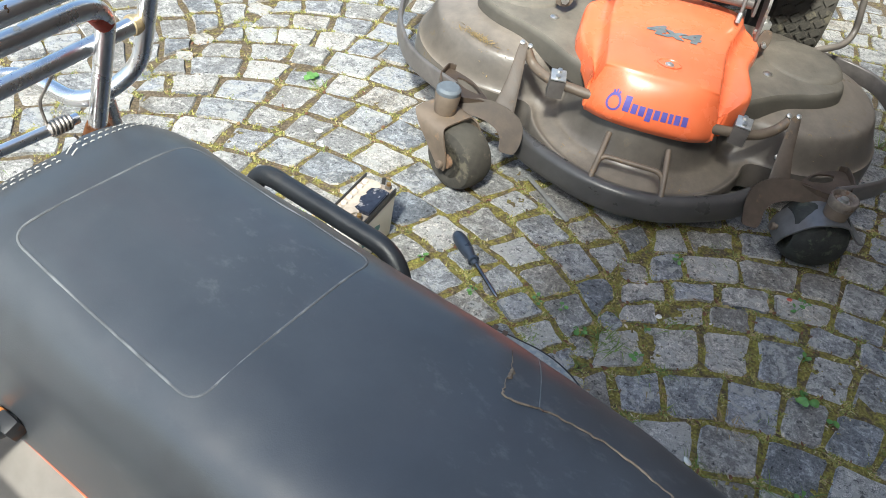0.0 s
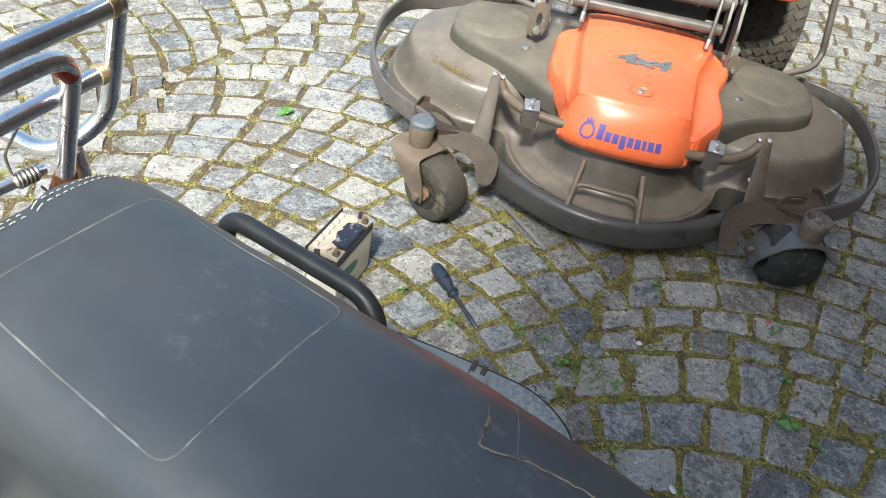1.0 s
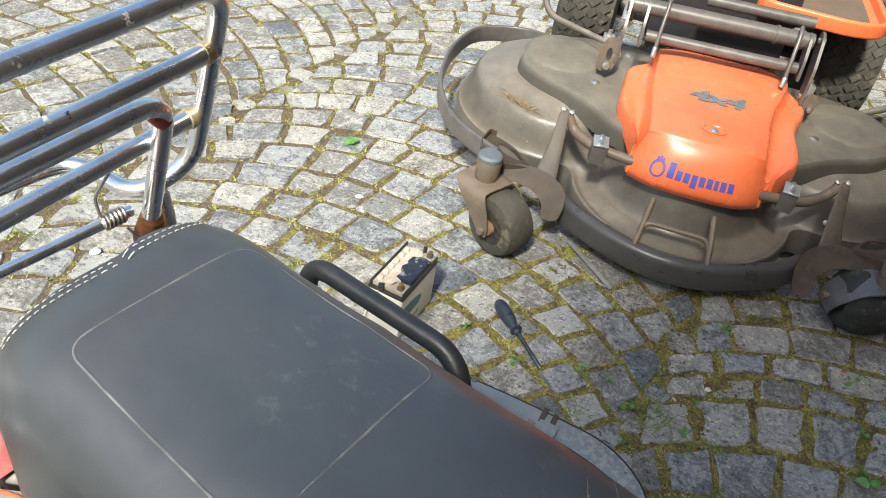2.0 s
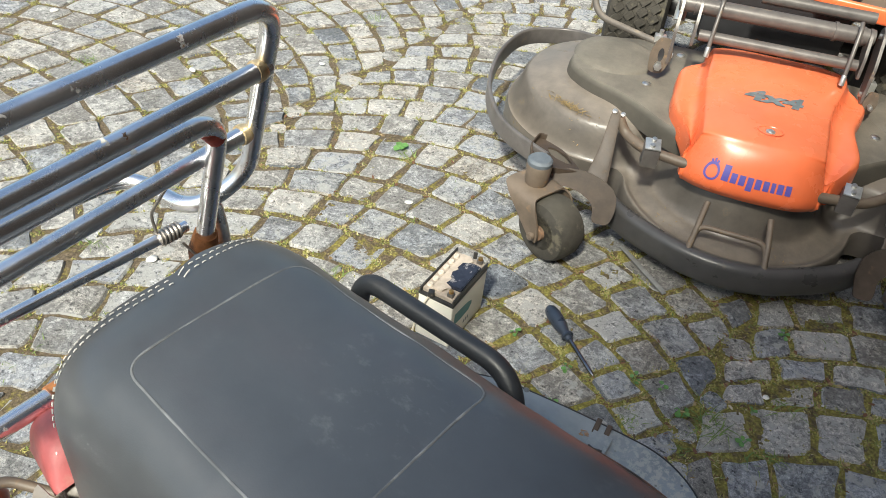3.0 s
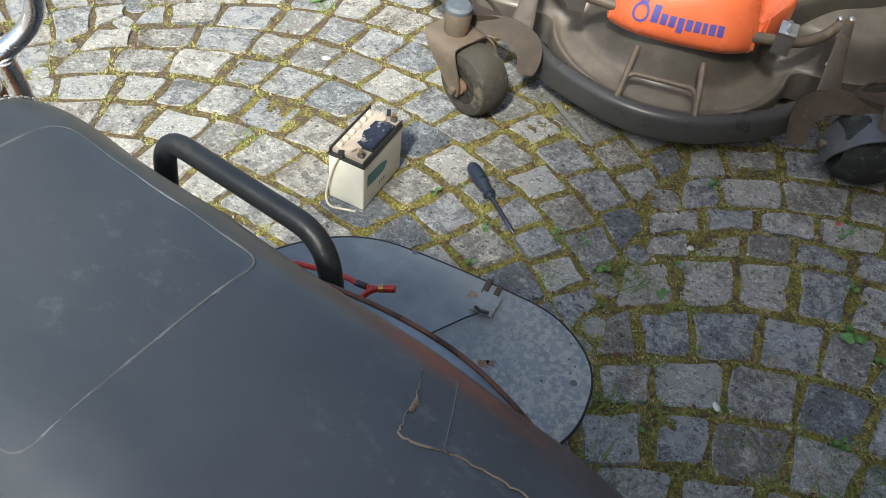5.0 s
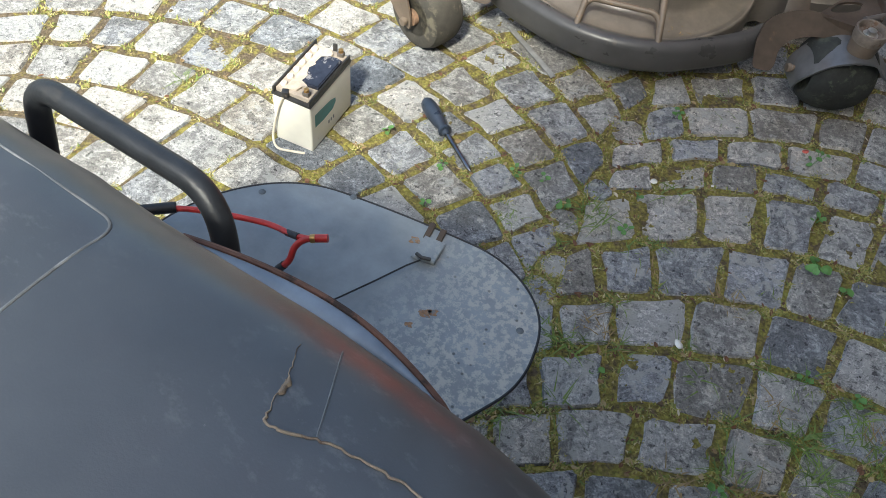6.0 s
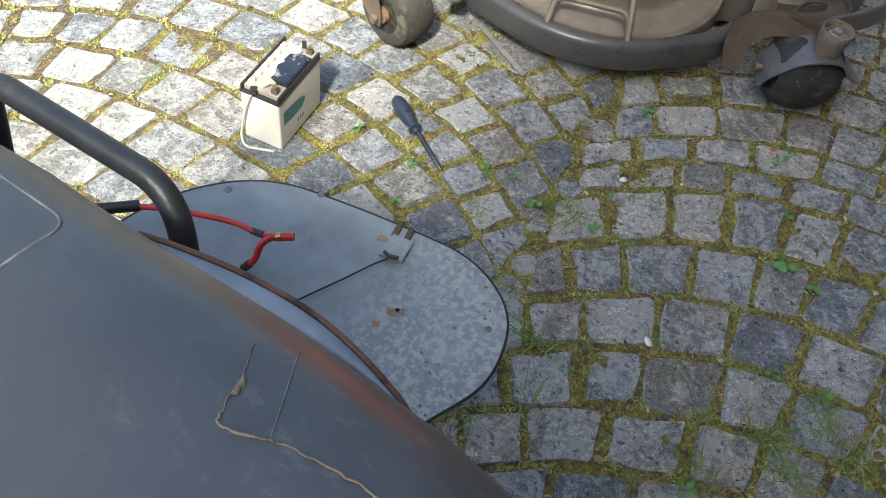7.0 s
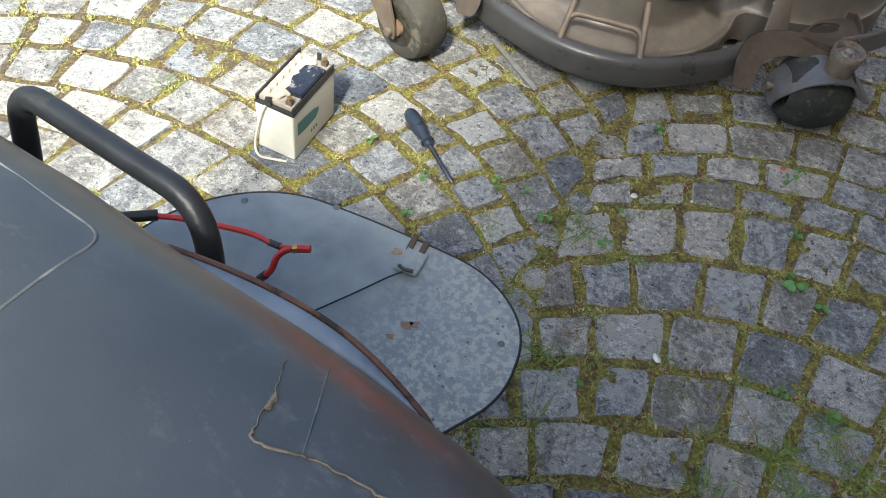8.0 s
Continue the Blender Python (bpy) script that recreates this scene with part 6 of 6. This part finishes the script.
# the crowns of the uneven rows in the fan beside the motorcycle
UNEVEN = (0.850, 0.955, 1.068, 1.182, 1.308, 1.445, 1.519, 1.594)
stones = []
rng = random.Random(7)
for number, (xc, reach_l, reach_r, bend_l, bend_r) in enumerate(FANS):
    for j in range(-36, 40):
        y0, y1 = 1.445 + PITCH * j, 1.445 + PITCH * (j + 1)
        if number == 3:
            k = j + 5
            if 0 <= k < len(UNEVEN) - 1:
                y0, y1 = UNEVEN[k], UNEVEN[k + 1]
            else:
                y0 = UNEVEN[0] + PITCH * k if k < 0 else UNEVEN[-1] + PITCH * (k - len(UNEVEN) + 1)
                y1 = y0 + PITCH
        left, right = -reach_l + 0.010 * (-1) ** j, reach_r + 0.010 * (-1) ** j
        cuts = [left]
        while cuts[-1] < right - 0.05:
            steep = math.sqrt(1 - (cuts[-1] / (bend_l if cuts[-1] < 0 else bend_r)) ** 2)
            cuts.append(cuts[-1] + rng.uniform(0.082, 0.132) * steep)
        k = (right - left) / (cuts[-1] - left)
        cuts = [left + (c - left) * k for c in cuts]
        for a, c in zip(cuts, cuts[1:]):
            def corner(x, up):
                bend = bend_l if x < 0 else bend_r
                x2 = max(left, min(right, x + (up - 0.5) * (y1 - y0) * (x / bend) * math.sqrt(1 - (x / bend) ** 2)))
                v = y0 + up * (y1 - y0) - bend + math.sqrt(bend ** 2 - x2 ** 2)
                u = xc + x2 + SHEAR * (v - 1.4)
                return Vector((u * math.cos(TURNED) + v * math.sin(TURNED), v * math.cos(TURNED) - u * math.sin(TURNED), 0))
            quad = [corner(a, 0), corner(c, 0), corner(c, 1), corner(a, 1)]
            mid = sum(quad, Vector()) / 4
            if not (-3.2 < mid.x < 3.2 and -1.7 < mid.y < 4.6):
                continue
            if abs((quad[2] - quad[0]).cross(quad[3] - quad[1]).z) < 0.0062:
                continue
            gap = rng.uniform(0.0038, 0.0076)
            quad = [p + Vector((rng.uniform(-0.0055, 0.0055), rng.uniform(-0.0055, 0.0055), 0)) for p in quad]
            ring = []
            for i, p in enumerate(quad):
                before, after = quad[i - 1], quad[(i + 1) % 4]
                inward = (mid - p).normalized()
                p2 = p + inward * gap * 1.45
                cut = rng.uniform(0.035, 0.11)
                ring.append(p2.lerp(before, cut))
                ring.append(p2.lerp(after, cut))
                half = p.lerp(after, rng.uniform(0.42, 0.58))
                ring.append(half + (mid - half).normalized() * (gap + rng.uniform(-0.0038, 0.0058)))
            top = rng.uniform(-0.0004, 0.0052)
            tilt = (rng.uniform(-0.032, 0.032), rng.uniform(-0.032, 0.032))
            verts, faces = [], []
            for shrink, z in ((1.02, -0.040), (1.0, -0.0055), (0.935, -0.0006)):
                for p in ring:
                    q = mid + (p - mid) * (shrink + (rng.uniform(-0.03, 0.022) if z > -0.001 else 0))
                    zz = z + top + tilt[0] * (q.x - mid.x) + tilt[1] * (q.y - mid.y) + (rng.uniform(-0.0014, 0.0014) if z > -0.02 else 0)
                    verts.append((q.x - mid.x, q.y - mid.y, zz))
            for lay in (0, 12):
                for i in range(12):
                    faces.append((lay + i, lay + (i + 1) % 12, lay + 12 + (i + 1) % 12, lay + 12 + i))
            faces.append(tuple(range(24, 36)))
            stones.append((mid, verts, faces))
# wedge stones that fill the wider gaps where two fans meet
RES, X0, Y0 = 0.008, -2.1, 0.4
mask = np.zeros((440, 340), dtype=bool)
gx, gy = np.meshgrid(X0 + RES * np.arange(440), Y0 + RES * np.arange(340), indexing="ij")
for mid, vs, fs in stones:
    i0, j0 = int((mid.x - 0.09 - X0) / RES), int((mid.y - 0.09 - Y0) / RES)
    i1, j1 = min(i0 + 24, 440), min(j0 + 24, 340)
    i0, j0 = max(i0, 0), max(j0, 0)
    if i1 <= i0 or j1 <= j0:
        continue
    px, py = gx[i0:i1, j0:j1] - mid.x, gy[i0:i1, j0:j1] - mid.y
    inside = np.zeros(px.shape, dtype=bool)
    for k in range(12):
        (ax, ay, _), (bx, by, _) = vs[12 + k], vs[12 + (k + 1) % 12]
        if ay != by:
            inside ^= ((ay > py) != (by > py)) & (px < (bx - ax) * (py - ay) / (by - ay) + ax)
    mask[i0:i1, j0:j1] |= inside
room = np.where(mask, 0.0, 9.0)
for _ in range(12):
    for dx, dy in ((1, 0), (-1, 0), (0, 1), (0, -1), (1, 1), (1, -1), (-1, 1), (-1, -1)):
        room = np.minimum(room, np.roll(room, (dx, dy), (0, 1)) + RES * math.hypot(dx, dy))
room[:14], room[-14:], room[:, :14], room[:, -14:] = 0, 0, 0, 0
while room.max() > 0.0205:
    i, j = np.unravel_index(room.argmax(), room.shape)
    d = float(room[i, j])
    mid = Vector((float(gx[i, j]), float(gy[i, j]), 0))
    size, turn = min(d * 1.12, 0.05), rng.uniform(0, 3.1)
    verts, faces = [], []
    radii = [size * (0.86 / (math.cos(math.pi * k / 6) ** 6 + math.sin(math.pi * k / 6) ** 6) ** (1 / 6) + rng.uniform(-0.09, 0.06)) for k in range(12)]
    top = rng.uniform(-0.001, 0.002)
    for shrink, z in ((1.02, -0.040), (1.0, -0.0055), (0.92, -0.0006)):
        for k in range(12):
            a = turn + 2 * math.pi * k / 12
            verts.append((radii[k] * shrink * math.cos(a), radii[k] * shrink * math.sin(a), z + top + rng.uniform(-0.0012, 0.0012)))
    for lay in (0, 12):
        for k in range(12):
            faces.append((lay + k, lay + (k + 1) % 12, lay + 12 + (k + 1) % 12, lay + 12 + k))
    faces.append(tuple(range(24, 36)))
    stones.append((mid, verts, faces))
    room = np.minimum(room, np.maximum(0.0, np.hypot(gx - mid.x, gy - mid.y) - size * 0.9))
bm = bmesh.new()
for mid, vs, fs in stones:
    if not (-1.9 < mid.x < 1.4 and 0.4 < mid.y < 3.0):
        continue
    thick = noise.noise(mid * 3.1) * 0.5 + 0.5
    for _ in range(int(19.0 * thick * (0.4 + rng.random()) * (1.5 if mid.x > 0.2 else 0.7))):
        x, y, _z = vs[12 + rng.randrange(12)]
        at = mid + Vector((x, y, 0)) * rng.uniform(1.03, 1.15)
        spread = rng.uniform(0.003, 0.009)
        for _ in range(rng.randrange(6, 20)):
            base = Vector((at.x + rng.gauss(0, spread), at.y + rng.gauss(0, spread), -0.0006))
            blade(bm, base, rng.uniform(0, 6.28), rng.uniform(0.003, 0.008), rng.uniform(0.5, 1.8), rng.uniform(0.0008, 0.0021))
moss = new("moss_blades", mesh_of("moss_blades", bm, MOSS, False))
tagged(moss, "tiny yellow-green moss and grass shoots in the joints", "moss", kind="stuff")
# the moss bed near by, swelling over some stone rims
NX, NY = 330, 300
verts, faces = [], []
for i in range(NX + 1):
    for j in range(NY + 1):
        x, y = -0.55 + 1.65 * i / NX, 0.45 + 1.50 * j / NY
        edge = min(1.0, 12 * min(x + 0.55, 1.10 - x, y - 0.45, 1.95 - y))
        h = noise.noise(Vector((x * 13, y * 13, 3.0))) * 0.0035 + noise.noise(Vector((x * 55, y * 55, 7.0))) * 0.0032 + noise.noise(Vector((x * 160, y * 160, 1.0))) * 0.0022
        verts.append((x, y, 0.0003 + edge * max(0.0, min(h - 0.0012, 0.0018))))
for i in range(NX):
    for j in range(NY):
        o = i * (NY + 1) + j
        faces.append((o, o + NY + 1, o + NY + 2, o + 1))
me = bpy.data.meshes.new("joint_moss")
me.from_pydata(verts, [], faces)
me.materials.append(SOIL)
bed = new("joint_moss", me)
bed.parent = ground
bed["kind"] = "stuff"
bed["label"] = "olive moss cushion swelling in the joints"
# loose grass along the shaded joints
for mid, vs, fs in stones:
    if not (0.20 < mid.x < 1.05 and 0.62 < mid.y < 1.62) or rng.random() > 0.34 + 0.35 * (mid.x > 0.5 and mid.y < 1.0):
        continue
    x, y, _z = vs[12 + 3 * rng.randrange(4)]
    at = mid + Vector((x, y, 0)) * 1.09
    near = smoothstep(1.35, 0.8, at.y)
    tuft(at.x, at.y, rng.randrange(7, 15) + int(10 * near), 0.014 + 0.024 * near * rng.uniform(0.6, 1.2), GRASS if rng.random() < 0.75 else STRAW, 0.012 + 0.012 * near)
# dry bits and crumbs lying in the joints
bm = bmesh.new()
for mid, vs, fs in stones:
    if not (-0.7 < mid.x < 1.2 and 0.5 < mid.y < 2.0):
        continue
    for _ in range(rng.randrange(7, 26 if mid.x > 0.1 else 11)):
        x, y, _z = vs[12 + rng.randrange(12)]
        c_ = mid + Vector((x, y, 0)) * rng.uniform(0.97, 1.16) + Vector((0, 0, 0.0030))
        big = rng.random() < 0.16
        b_ = rng.uniform(0, 6.28)
        ln, w_ = (rng.uniform(0.004, 0.008), rng.uniform(0.0022, 0.0044)) if big else (rng.uniform(0.0015, 0.0065), rng.uniform(0.0007, 0.0018))
        d_, n_ = Vector((math.cos(b_), math.sin(b_), rng.uniform(-0.2, 0.3))) * ln, Vector((-math.sin(b_), math.cos(b_), rng.uniform(-0.3, 0.3))) * w_
        fold = Vector((0, 0, rng.uniform(-0.4, 0.6) * w_))
        ps = [bm.verts.new(c_ + p_) for p_ in (-d_, -d_ * 0.3 + n_ + fold, d_ * 0.5 + n_ * 0.8 + fold, d_, d_ * 0.4 - n_ * 0.8 + fold, -d_ * 0.4 - n_ + fold)]
        bm.faces.new((ps[0], ps[1], ps[2], ps[3]))
        bm.faces.new((ps[0], ps[3], ps[4], ps[5]))
litter = new("joint_litter", mesh_of("joint_litter", bm, BITS, False))
tagged(litter, "dry straw crumbs and bits of leaf in the joints", "litter", kind="stuff")
stones.sort(key=lambda s: (s[0] - Vector((0.18, 1.32, 0))).length)
for mid, verts, faces in stones[:300]:
    me = bpy.data.meshes.new("granite_sett")
    me.from_pydata(verts, [], faces)
    me.materials.append(STONE)
    for p in me.polygons:
        p.use_smooth = True
    me.set_sharp_from_angle(angle=radians(24))
    ob = new("granite_sett", me)
    ob.parent = ground
    ob.location = mid - ground.location
verts, faces = [], []
for mid, vs, fs in stones[300:]:
    o = len(verts)
    verts += [(mid.x + x, mid.y + y, z - ground.location.z) for x, y, z in vs]
    faces += [tuple(o + i for i in f) for f in fs]
me = bpy.data.meshes.new("granite_setts")
me.from_pydata(verts, [], faces)
me.materials.append(STONE)
for p in me.polygons:
    p.use_smooth = True
me.set_sharp_from_angle(angle=radians(24))
far = new("granite_setts", me)
far.parent = ground
far["kind"] = "stuff"
